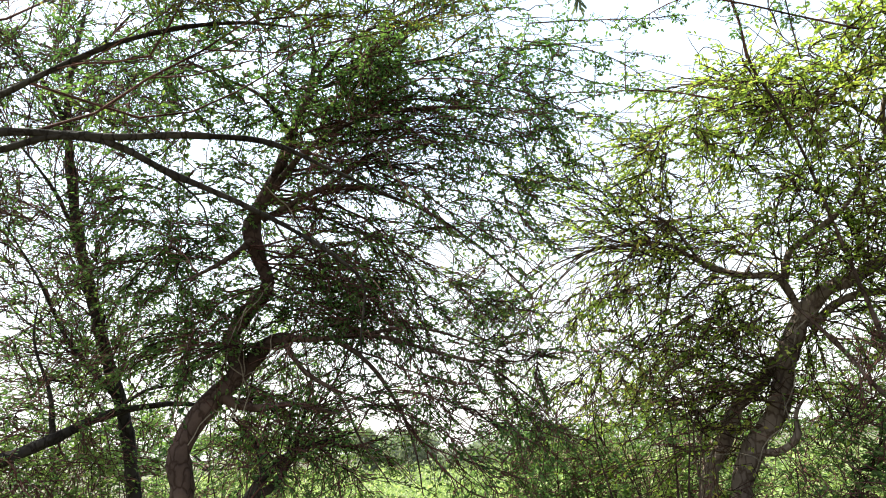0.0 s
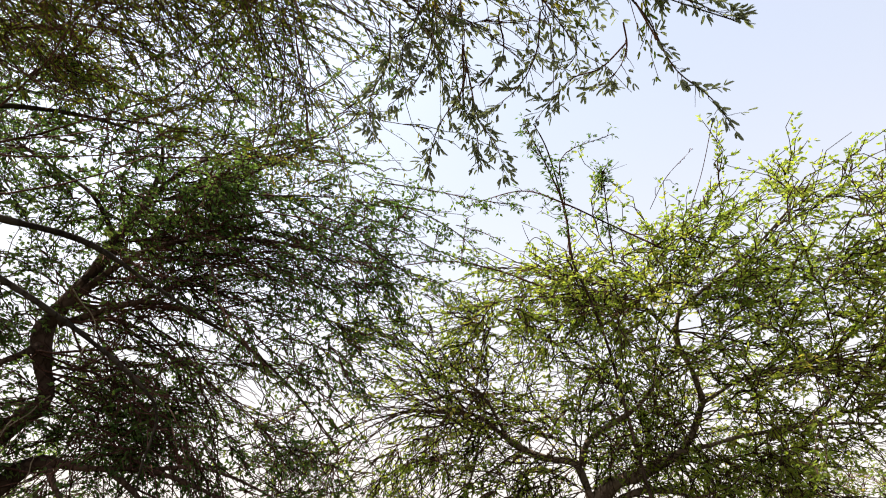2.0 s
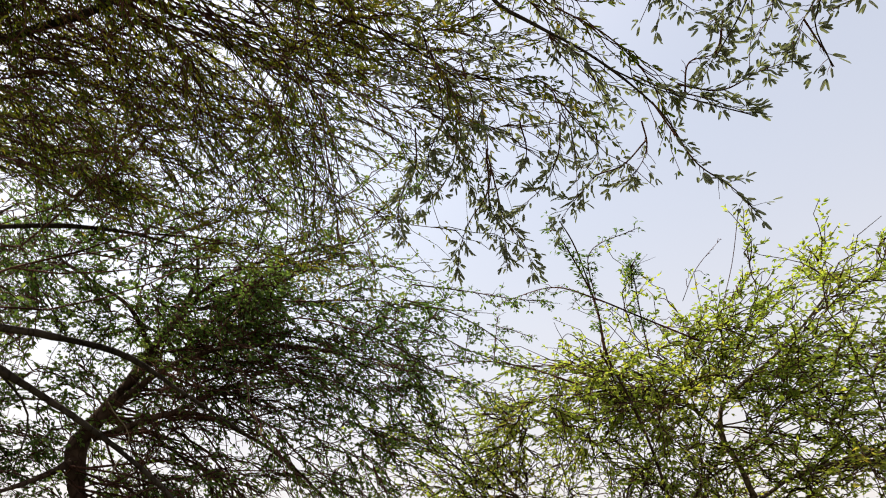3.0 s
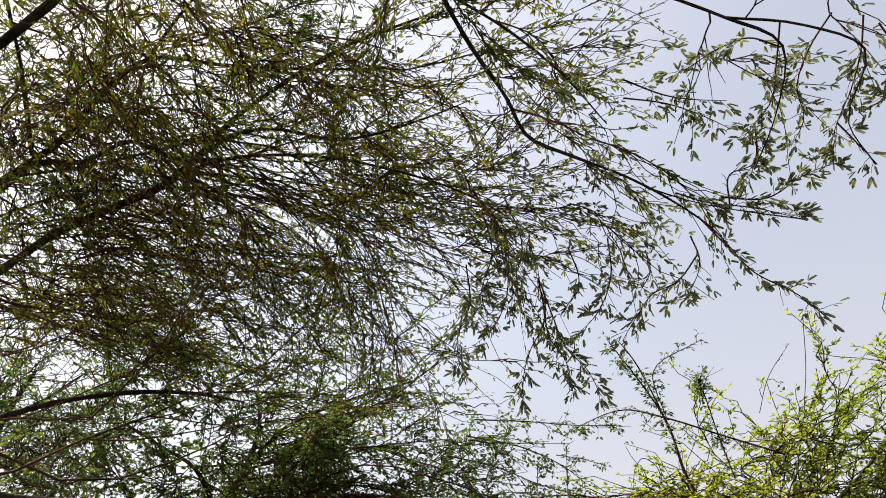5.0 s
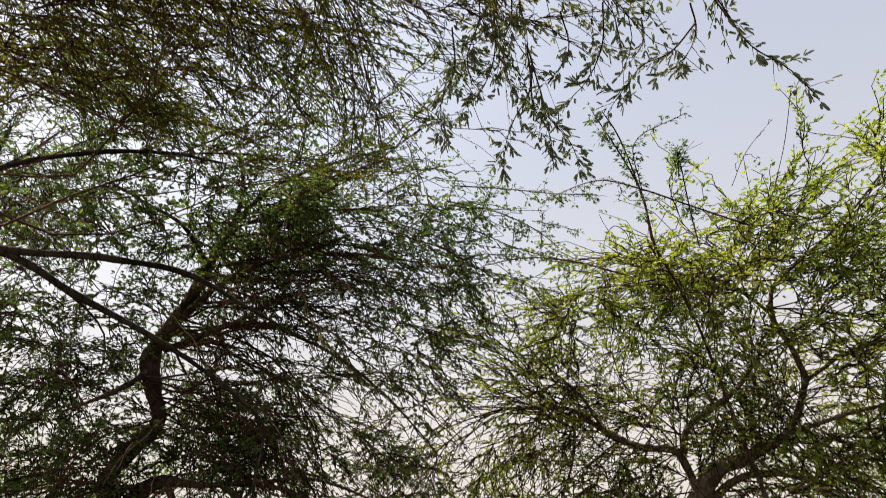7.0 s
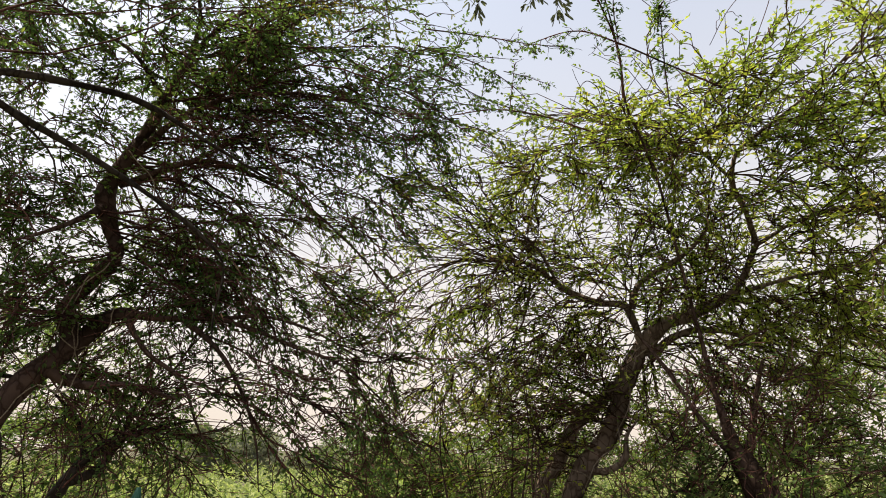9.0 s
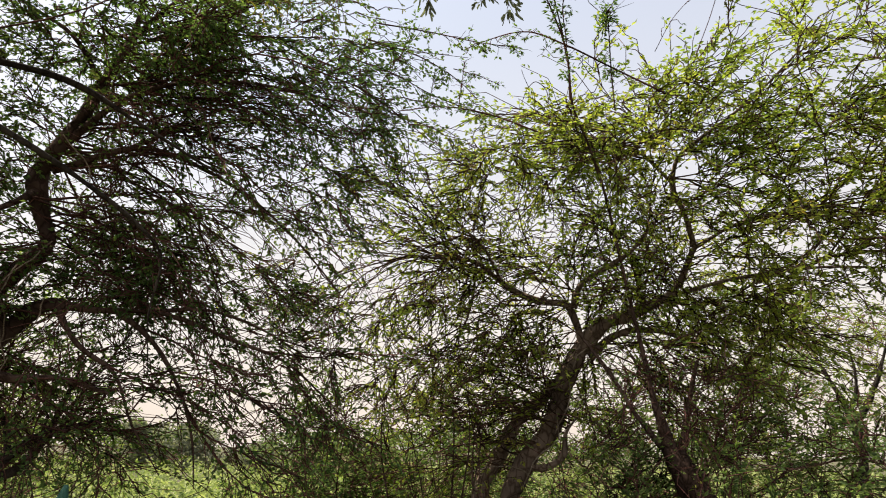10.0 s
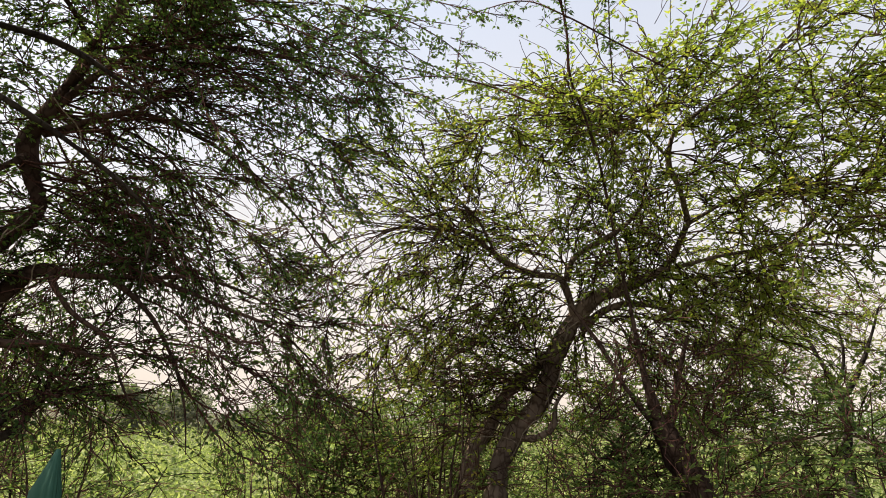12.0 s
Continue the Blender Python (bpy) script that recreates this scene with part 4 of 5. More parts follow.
    over.shoot([(0.68, 1.28, 3.55, 0.0032), (0.60, 1.25, 3.60, 0.0027), (0.50, 1.27, 3.61, 0.0021), (0.43, 1.30, 3.61, 0.0016), (0.37, 1.32, 3.61, 0.0010)], step=0.02, length=0.055, size=1.25)
    over.shoot([(0.22, 1.30, 3.64, 0.0032), (0.35, 1.37, 3.58, 0.0025), (0.43, 1.39, 3.55, 0.0017), (0.51, 1.40, 3.52, 0.0010)], step=0.03, length=0.055, size=1.25)
    over.shoot([(0.21, 1.35, 3.61, 0.0032), (0.34, 1.39, 3.57, 0.0025), (0.43, 1.43, 3.52, 0.0017), (0.50, 1.47, 3.47, 0.0010)], step=0.02, length=0.055, size=1.25)
    over.shoot([(0.45, 1.65, 3.32, 0.0032), (0.47, 1.58, 3.38, 0.0025), (0.54, 1.56, 3.38, 0.0017), (0.57, 1.48, 3.44, 0.0010)], step=0.017, length=0.055, size=1.25)
    over.shoot([(0.82, 1.21, 3.55, 0.0032), (0.75, 1.29, 3.52, 0.0027), (0.70, 1.38, 3.47, 0.0021), (0.70, 1.46, 3.41, 0.0016), (0.65, 1.52, 3.37, 0.0010)], step=0.017, length=0.055, size=1.25)
    over.shoot([(0.92, 1.24, 3.48, 0.0032), (0.95, 1.32, 3.41, 0.0025), (0.91, 1.41, 3.36, 0.0017), (0.85, 1.44, 3.36, 0.0010)], step=0.017, length=0.055, size=1.25)
    over.shoot([(-0.21, 1.85, 3.38, 0.0032), (-0.19, 1.95, 3.27, 0.0027), (-0.17, 2.02, 3.18, 0.0021), (-0.11, 2.08, 3.10, 0.0016), (-0.09, 2.13, 3.03, 0.0010)], step=0.017, length=0.055, size=1.25)
    over.shoot([(-0.21, 1.85, 3.38, 0.0032), (-0.23, 1.96, 3.25, 0.0027), (-0.29, 2.00, 3.19, 0.0021), (-0.33, 2.04, 3.13, 0.0016), (-0.36, 2.10, 3.04, 0.0010)], step=0.02, length=0.055, size=1.25)
    over.shoot([(-0.20, 1.89, 3.33, 0.0032), (-0.22, 1.99, 3.22, 0.0025), (-0.18, 2.05, 3.14, 0.0017), (-0.18, 2.12, 3.04, 0.0010)], step=0.017, length=0.055, size=1.25)
    over.shoot([(0.33, 1.79, 3.27, 0.0032), (0.24, 1.85, 3.22, 0.0027), (0.16, 1.87, 3.21, 0.0021), (0.09, 1.91, 3.16, 0.0016), (0.03, 1.95, 3.11, 0.0010)], step=0.017, length=0.055, size=1.25)
    over.shoot([(0.32, 1.75, 3.32, 0.0032), (0.33, 1.81, 3.26, 0.0025), (0.31, 1.84, 3.22, 0.0017), (0.22, 1.90, 3.17, 0.0010)], step=0.017, length=0.055, size=1.25)
    over.shoot([(0.06, 1.76, 3.41, 0.0032), (0.04, 1.85, 3.31, 0.0025), (-0.04, 1.93, 3.22, 0.0017), (-0.09, 1.95, 3.19, 0.0010)], step=0.017, length=0.055, size=1.25)
    over.shoot([(-0.30, 1.75, 3.47, 0.0032), (-0.33, 1.86, 3.35, 0.0025), (-0.40, 1.92, 3.26, 0.0017), (-0.48, 1.94, 3.21, 0.0010)], step=0.017, length=0.055, size=1.25)
    over.shoot([(-0.26, 1.62, 3.59, 0.0032), (-0.24, 1.76, 3.46, 0.0025), (-0.29, 1.84, 3.38, 0.0017), (-0.29, 1.93, 3.28, 0.0010)], step=0.017, length=0.055, size=1.25)
    over.shoot([(-0.35, 1.63, 3.57, 0.0032), (-0.35, 1.75, 3.46, 0.0025), (-0.42, 1.84, 3.35, 0.0017), (-0.42, 1.91, 3.28, 0.0010)], step=0.017, length=0.055, size=1.25)
    over.shoot([(-0.08, 1.76, 3.41, 0.0032), (-0.07, 1.85, 3.32, 0.0021), (-0.16, 1.91, 3.23, 0.0010)], step=0.017, length=0.055, size=1.25)
    over.shoot([(0.17, 1.77, 3.32, 0.0032), (0.17, 1.82, 3.27, 0.0021), (0.12, 1.86, 3.22, 0.0010)], step=0.017, length=0.055, size=1.25)
    over.shoot([(-0.46, 1.79, 3.47, 0.0032), (-0.48, 1.89, 3.36, 0.0025), (-0.55, 1.95, 3.26, 0.0017), (-0.56, 2.01, 3.18, 0.0010)], step=0.011, length=0.055, size=1.25)
    over.finish(0.030, 4, (1.6, 0.475))


def arching_tree():
    """The grey two-stemmed tree that arches over under a yellow-green crown."""
    # the crown's sunny yellow-green is put into its leaf colour
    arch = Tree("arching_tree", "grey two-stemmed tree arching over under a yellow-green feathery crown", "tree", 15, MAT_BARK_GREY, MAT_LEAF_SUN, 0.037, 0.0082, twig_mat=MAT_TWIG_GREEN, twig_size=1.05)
    arch.limb("trunk", [(-0.29, 5.02, -0.05, 0.120), (-0.25, 5.02, 0.60, 0.095), (-0.19, 5.02, 1.34, 0.070), (-0.09, 5.03, 1.54, 0.068), (0.04, 5.03, 1.70, 0.064), (0.13, 5.01, 1.92, 0.068), (0.22, 4.99, 2.16, 0.064), (0.32, 4.96, 2.33, 0.060), (0.45, 4.93, 2.44, 0.050), (0.60, 4.91, 2.47, 0.043), (0.72, 4.88, 2.53, 0.032), (0.85, 4.85, 2.60, 0.025), (1.04, 4.73, 2.92, 0.019)])
    arch.limb("trunk", [(-0.42, 5.16, -0.05, 0.100), (-0.40, 5.11, 0.60, 0.070), (-0.40, 5.11, 1.33, 0.052), (-0.29, 5.12, 1.55, 0.048), (-0.19, 5.12, 1.76, 0.045), (0.01, 5.10, 1.93, 0.042), (0.11, 5.03, 2.04, 0.045)])
    arch.limb("limb", [(0.29, 4.97, 2.28, 0.028), (0.26, 4.90, 2.40, 0.025), (0.19, 4.83, 2.53, 0.023), (-0.00, 4.83, 2.57, 0.024), (-0.18, 4.81, 2.65, 0.020), (-0.28, 4.79, 2.72, 0.017), (-0.43, 4.75, 2.83, 0.012), (-0.67, 4.71, 2.85, 0.009), (-0.92, 4.67, 2.87, 0.006), (-1.24, 4.59, 2.88, 0.004)])
    arch.limb("limb", [(0.23, 4.83, 2.52, 0.024), (0.28, 4.80, 2.66, 0.022), (0.45, 4.76, 2.78, 0.019), (0.60, 4.72, 2.87, 0.014), (0.77, 4.64, 3.05, 0.008)])
    arch.limb("limb", [(0.33, 4.98, 2.22, 0.030), (0.50, 4.99, 2.35, 0.027), (0.63, 4.97, 2.39, 0.022), (0.83, 4.89, 2.36, 0.014), (1.07, 4.77, 2.20, 0.008)])
    arch.limb("limb", [(1.03, 4.74, 2.90, 0.018), (0.96, 4.64, 3.10, 0.018), (0.88, 4.54, 3.28, 0.018), (0.91, 4.47, 3.43, 0.014), (1.06, 4.34, 3.53, 0.009), (1.32, 4.13, 3.68, 0.008), (1.49, 3.88, 3.81, 0.005)])
    arch.limb("limb", [(1.03, 4.74, 2.90, 0.013), (1.28, 4.59, 3.02, 0.010), (1.56, 4.43, 3.04, 0.011), (1.89, 4.30, 3.04, 0.006)])
    arch.limb("limb", [(0.88, 4.54, 3.28, 0.012), (0.63, 4.39, 3.47, 0.010), (0.35, 4.29, 3.52, 0.007), (0.03, 4.22, 3.48, 0.004)])
    arch.limb("limb", [(0.85, 4.85, 2.60, 0.014), (1.28, 4.63, 2.67, 0.011), (1.67, 4.39, 2.67, 0.008), (2.04, 4.24, 2.62, 0.005)])
    arch.limb("limb", [(-0.25, 4.79, 2.70, 0.012), (-0.36, 4.63, 2.89, 0.010), (-0.54, 4.56, 3.07, 0.007), (-0.72, 4.46, 3.28, 0.004)])
    arch.limb("limb", [(-0.42, 4.75, 2.82, 0.010), (-0.46, 4.72, 2.49, 0.008), (-0.58, 4.66, 2.18, 0.004)])
    arch.limb("limb", [(-0.10, 5.03, 1.49, 0.030), (0.04, 4.96, 1.49, 0.024), (0.15, 4.93, 1.58, 0.020), (0.16, 4.92, 1.70, 0.013), (0.24, 4.92, 1.81, 0.006)])
    arch.whips((0.91, 4.52, 3.31), 0.45, 11, 18, (0.85, 0, 0.3), (0.6, 1.2), droop=0.25, leaf=0.7)
    arch.whips((0.45, 4.77, 2.72), 0.6, 5, 39, (0.0, 0, 1), (0.4, 0.85), droop=0.15, leaf=0.49, spread=0.45)
    arch.whips((-0.40, 4.76, 2.81), 0.5, -5, 30, (-0.8, 0, 0.1), (0.6, 1.2), droop=0.35, leaf=0.35, spread=0.35)
    arch.whips((1.52, 4.49, 2.91), 0.7, 19, 21, (0.9, 0, 0.15), (0.7, 1.4), droop=0.25, leaf=0.7)
    arch.whips((0.63, 4.92, 2.40), 0.5, 7, 18, (0.7, 0, -0.4), (0.6, 1.2), droop=0.3, leaf=0.49)
    arch.whips((0.45, 4.30, 3.48), 0.4, 6, 12, (-0.85, 0, 0.0), (0.5, 0.9), droop=0.25, leaf=0.6)
    arch.whips((-0.13, 5.12, 1.78), 0.5, -1, 15, (-0.6, 0, 0.3), (0.5, 1.0), droop=0.25, leaf=0.56)
    arch.clump((0.48, 4.24, 3.38), (0.33, 0.40, 0.26), 6, 27, 0.7, flow=(-0.6, 0, 0.3))
    arch.clump((0.76, 4.27, 3.58), (0.75, 0.60, 0.30), 10, 37, 0.7, flow=(0.9, 0, 0.1))
    arch.clump((-0.01, 4.26, 3.39), (0.55, 0.45, 0.26), -0, 56, 0.8, flow=(-0.8, 0, 0.1))
    arch.clump((1.34, 4.01, 3.68), (0.56, 0.60, 0.52), 19, 27, 0.85, flow=(0.8, 0, 0.6))
    arch.clump((-0.11, 5.11, 1.99), (0.36, 0.40, 0.24), -1, 22, 0.4, flow=(-0.5, 0, 0), bare=0.4)
    arch.clump((1.86, 4.02, 3.36), (0.34, 0.50, 0.26), 25, 11, 0.8, flow=(0.8, 0, 0.4))
    arch.clump((1.93, 4.22, 2.88), (0.42, 0.50, 0.30), 25, 33, 0.8, flow=(0.8, 0, 0.2))
    arch.clump((1.02, 4.10, 3.60), (0.34, 0.50, 0.30), 14, 23, 0.8, flow=(0.8, 0, 0.4))
    arch.clump((0.83, 4.49, 2.59), (0.56, 0.60, 0.41), 11, 25, 0.8, flow=(0.8, 0, 0.3))
    arch.clump((1.64, 3.80, 3.85), (0.45, 0.50, 0.41), 23, 22, 0.9, flow=(0.7, 0, 0.7))
    arch.clump((0.38, 4.58, 3.05), (0.88, 0.70, 0.42), 5, 74, 0.4, flow=(0.1, 0, 0.8), bare=0.3)
    arch.clump((1.41, 4.35, 3.12), (0.65, 0.70, 0.57), 18, 57, 0.75, flow=(0.8, 0, 0.3))
    arch.clump((1.93, 4.15, 3.09), (0.53, 0.70, 0.88), 25, 50, 0.9, flow=(0.8, 0, 0.2))
    arch.clump((-0.51, 4.72, 2.48), (0.61, 0.60, 0.53), -6, 80, 0.42, flow=(-0.6, 0, -0.4), bare=0.3, twigs=5)
    arch.clump((-0.91, 4.80, 2.23), (0.43, 0.50, 0.51), -11, 34, 0.5, flow=(-0.3, 0, -0.6), bare=0.3)
    arch.clump((-0.63, 4.38, 3.25), (0.41, 0.50, 0.37), -8, 40, 0.55, flow=(-0.6, 0, 0.4))
    arch.clump((0.99, 4.67, 2.29), (0.72, 0.60, 0.42), 12, 29, 0.7, flow=(0.5, 0, -0.5))
    arch.clump((1.64, 4.37, 2.27), (0.60, 0.60, 0.52), 21, 18, 0.8, flow=(0.6, 0, -0.4))
    arch.clump((-0.23, 5.18, 2.29), (0.54, 0.50, 0.66), -3, 40, 0.35, flow=(-0.5, 0, -0.5), bare=0.5, twigs=5)
    arch.clump((-0.11, 5.13, 1.70), (0.49, 0.40, 0.36), -1, 14, 0.3, flow=(-0.5, 0, 0.2), bare=0.5, twigs=5)
    arch.clump((0.60, 5.17, 2.06), (0.54, 0.40, 0.50), 7, 15, 0.4, flow=(0.4, 0, -0.5), bare=0.4, twigs=5)
    arch.whips((0.21, 5.09, 2.17), 0.6, 2, 12, (-0.8, 0, -0.35), (0.5, 1.1), droop=0.2, leaf=0.3, spread=0.4)
    arch.whips((0.20, 5.12, 1.78), 0.5, 2, 6, (-0.7, 0, 0.3), (0.5, 1.0), droop=0.2, leaf=0.3, spread=0.45)
    arch.whips((0.56, 5.02, 2.48), 0.6, 6, 9, (0.6, 0, -0.7), (0.5, 1.1), droop=0.2, leaf=0.3, spread=0.4)
    arch.clump((-0.09, 4.61, 3.00), (0.50, 0.50, 0.34), -1, 44, 0.35, bare=0.3)
    arch.clump((1.31, 4.70, 2.55), (0.45, 0.50, 0.30), 16, 40, 0.8, flow=(0.7, 0, 0))
    arch.clump((-1.66, 4.85, 2.60), (0.45, 0.40, 0.42), -10, 34, 0.2, flow=(-0.6, 0, -0.3), bare=0.5, twigs=5)
    arch.dry_twig([(0.09, 4.88, 1.70, 0.0040), (0.19, 4.86, 1.91, 0.0040), (0.18, 4.84, 2.13, 0.0040), (0.27, 4.82, 2.27, 0.0040)])
    arch.dry_twig([(0.03, 4.86, 1.98, 0.0040), (0.16, 4.86, 2.02, 0.0040), (0.25, 4.83, 2.20, 0.0040), (0.40, 4.81, 2.31, 0.0040)])
    arch.dry_twig([(-0.49, 4.85, 1.44, 0.0040), (-0.27, 4.87, 1.49, 0.0040), (-0.13, 4.88, 1.47, 0.0040), (-0.02, 4.88, 1.39, 0.0040)])
    arch.dry_twig([(-0.13, 4.87, 1.35, 0.0040), (-0.02, 4.88, 1.56, 0.0040), (0.11, 4.88, 1.67, 0.0040), (0.10, 4.87, 1.84, 0.0040)])
    arch.finish(0.032, 4)


def shoot_tree():
    """A low trunk that sends one long straight shoot up through the arching tree."""
    whip = Tree("young_tree", "young tree with a leaning base and one long whip-like shoot", "tree", 16, MAT_BARK, MAT_LEAF, 0.030, 0.0050)
    whip.limb("trunk", [(1.06, 4.43, -0.05, 0.150), (0.98, 4.43, 0.80, 0.125), (0.85, 4.39, 1.40, 0.088), (0.75, 4.39, 1.56, 0.060), (0.67, 4.37, 1.80, 0.024), (0.60, 4.35, 2.17, 0.012), (0.53, 4.30, 2.50, 0.010), (0.47, 4.23, 2.79, 0.009), (0.38, 4.08, 3.13, 0.0085), (0.29, 3.98, 3.38, 0.0075), (0.22, 3.87, 3.51, 0.007), (0.19, 3.75, 3.73, 0.006), (0.14, 3.61, 3.95, 0.005), (0.08, 3.49, 4.12, 0.004), (0.02, 3.42, 4.22, 0.003)])
    whip.limb("limb", [(0.70, 4.39, 1.60, 0.020), (0.54, 4.39, 1.81, 0.012), (0.40, 4.38, 2.05, 0.013), (0.23, 4.37, 2.28, 0.007)])
    whip.limb("limb", [(0.77, 4.39, 1.52, 0.030), (0.84, 4.44, 1.80, 0.016), (0.92, 4.40, 2.12, 0.009)])
    whip.clump((0.78, 4.45, 1.77), (0.50, 0.50, 0.36), 10, 80, 0.4, flow=(0, 0, 1), bare=0.3)
    whip.shoot([(0.20, 3.81, 3.54, 0.0070), (0.18, 3.68, 3.78, 0.0060), (0.09, 3.55, 3.99, 0.0050), (-0.03, 3.40, 4.20, 0.0030)], step=0.012, length=0.06, size=1.2)
    whip.shoot([(0.74, 3.84, 3.57, 0.0060), (0.43, 3.71, 3.68, 0.0050), (0.18, 3.62, 3.78, 0.0050), (-0.03, 3.54, 3.83, 0.0040), (-0.36, 3.55, 3.77, 0.0020)], step=0.02, length=0.08, lean=(0, 0, -0.3))
    whip.shoot([(0.45, 3.82, 3.47, 0.0040), (0.43, 3.73, 3.64, 0.0040), (0.41, 3.59, 3.90, 0.0030)], step=0.016, length=0.07, lean=(0, 0, 0.2))
    whip.shoot([(0.39, 3.63, 3.83, 0.0030), (0.40, 3.59, 3.90, 0.0030), (0.40, 3.56, 3.95, 0.0020)], step=0.0025, length=0.09)
    whip.shoot([(0.18, 3.62, 3.78, 0.0030), (0.17, 3.48, 4.00, 0.0030), (0.46, 3.35, 4.06, 0.0020)], step=0.022, length=0.05)
    whip.shoot([(0.03, 4.07, 3.46, 0.0060), (-0.28, 4.01, 3.57, 0.0050), (-0.55, 3.96, 3.61, 0.0040), (-0.83, 3.93, 3.58, 0.0030)], step=0.018, length=0.09, lean=(0, 0, 0.3))
    whip.shoot([(-0.47, 3.98, 3.60, 0.0030), (-0.42, 3.85, 3.85, 0.0020)], step=0.014, length=0.05)
    whip.shoot([(-0.65, 3.95, 3.61, 0.0030), (-0.60, 3.85, 3.80, 0.0020)], step=0.014, length=0.05)
    whip.shoot([(-0.49, 3.86, 3.81, 0.0030), (-0.35, 3.90, 3.78, 0.0020), (-0.22, 3.93, 3.73, 0.0020)], step=0.016, length=0.06)
    whip.shoot([(0.08, 3.91, 3.58, 0.0025), (0.06, 3.87, 3.65, 0.0025), (0.00, 3.85, 3.69, 0.0025), (-0.05, 3.87, 3.65, 0.0020), (-0.08, 3.90, 3.58, 0.0020)], leaf=0.0, step=9)
    whip.shoot([(0.81, 3.38, 3.54, 0.0020), (0.87, 3.27, 3.69, 0.0020), (0.93, 3.11, 3.91, 0.0020)], leaf=0.0, step=9)
    whip.shoot([(0.66, 3.65, 3.73, 0.0020), (0.75, 3.55, 3.87, 0.0020), (0.90, 3.44, 3.99, 0.0010)], leaf=0.1, step=0.1)
    whip.finish()


def small_tree():
    """A small forked tree standing in sun behind the thicket."""
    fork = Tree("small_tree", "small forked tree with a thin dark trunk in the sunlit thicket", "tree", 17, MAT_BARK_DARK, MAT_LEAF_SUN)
    fork.limb("trunk", [(3.00, 7.44, -0.05, 0.090), (3.00, 7.44, 0.80, 0.060), (2.99, 7.45, 1.49, 0.046), (2.99, 7.44, 1.73, 0.042), (2.96, 7.45, 1.90, 0.038), (2.91, 7.46, 2.08, 0.028), (2.78, 7.49, 2.35, 0.020), (2.65, 7.49, 2.69, 0.008)])
    fork.limb("limb", [(2.97, 7.45, 1.87, 0.035), (3.11, 7.38, 2.13, 0.028), (3.22, 7.30, 2.45, 0.016), (3.30, 7.22, 2.77, 0.008)])
    fork.limb("limb", [(2.94, 7.45, 1.99, 0.025), (3.01, 7.40, 2.29, 0.015), (2.98, 7.38, 2.62, 0.007)])
    fork.clump((2.98, 7.39, 2.57), (0.83, 0.80, 0.51), 22, 90, 0.8)
    fork.clump((3.36, 7.24, 2.33), (0.64, 0.80, 0.70), 25, 60, 0.8)
    fork.finish()


def thicket_shrub(place, height, spread, seed, mat, label, stems=9, leafy=1.0):
    """A many-stemmed shrub with crooked stems."""
    s = Tree("thicket_shrub", label, "shrub", seed, MAT_BARK, mat, 0.045, 0.0082, "shrubs of the thicket")
    g = np.random.default_rng(seed)
    x, y = place
    for _ in range(stems):
        a, lean = g.uniform(0, 6.28), g.uniform(0.2, 1) * spread
        h, r = height * g.uniform(0.6, 1.05), g.uniform(0.008, 0.018)
        dx, dy = math.cos(a) * lean, math.sin(a) * lean
        sway = np.cumsum(g.normal(0, 0.055, (6, 2)), axis=0)
        s.limb("stem", [(x + dx * u ** 1.4 + sx, y + dy * u ** 1.4 + sy, -0.03 + (h + 0.03) * u, max(r * (1 - 0.85 * u), 0.003)) for u, (sx, sy) in zip((0, 0.2, 0.42, 0.62, 0.82, 1.0), sway)], 6)
    mid, deep = (0.70, 0.36) if height < 2.15 else (0.55, 0.52)
    s.clump((x, y, height * mid), (spread, spread, height * deep), 0, int((80 if height < 3 else 46) * spread * height), leafy * 1.2, (0.25, 0.1, 0.7), 4)
    s.finish(0.037)


crooked_tree()
slender_tree()
leaning_tree()
low_tree()
overhanging_tree()
arching_tree()
shoot_tree()
small_tree()
SHRUB_LABEL = "dense dark green thicket shrub with thin upright stems"
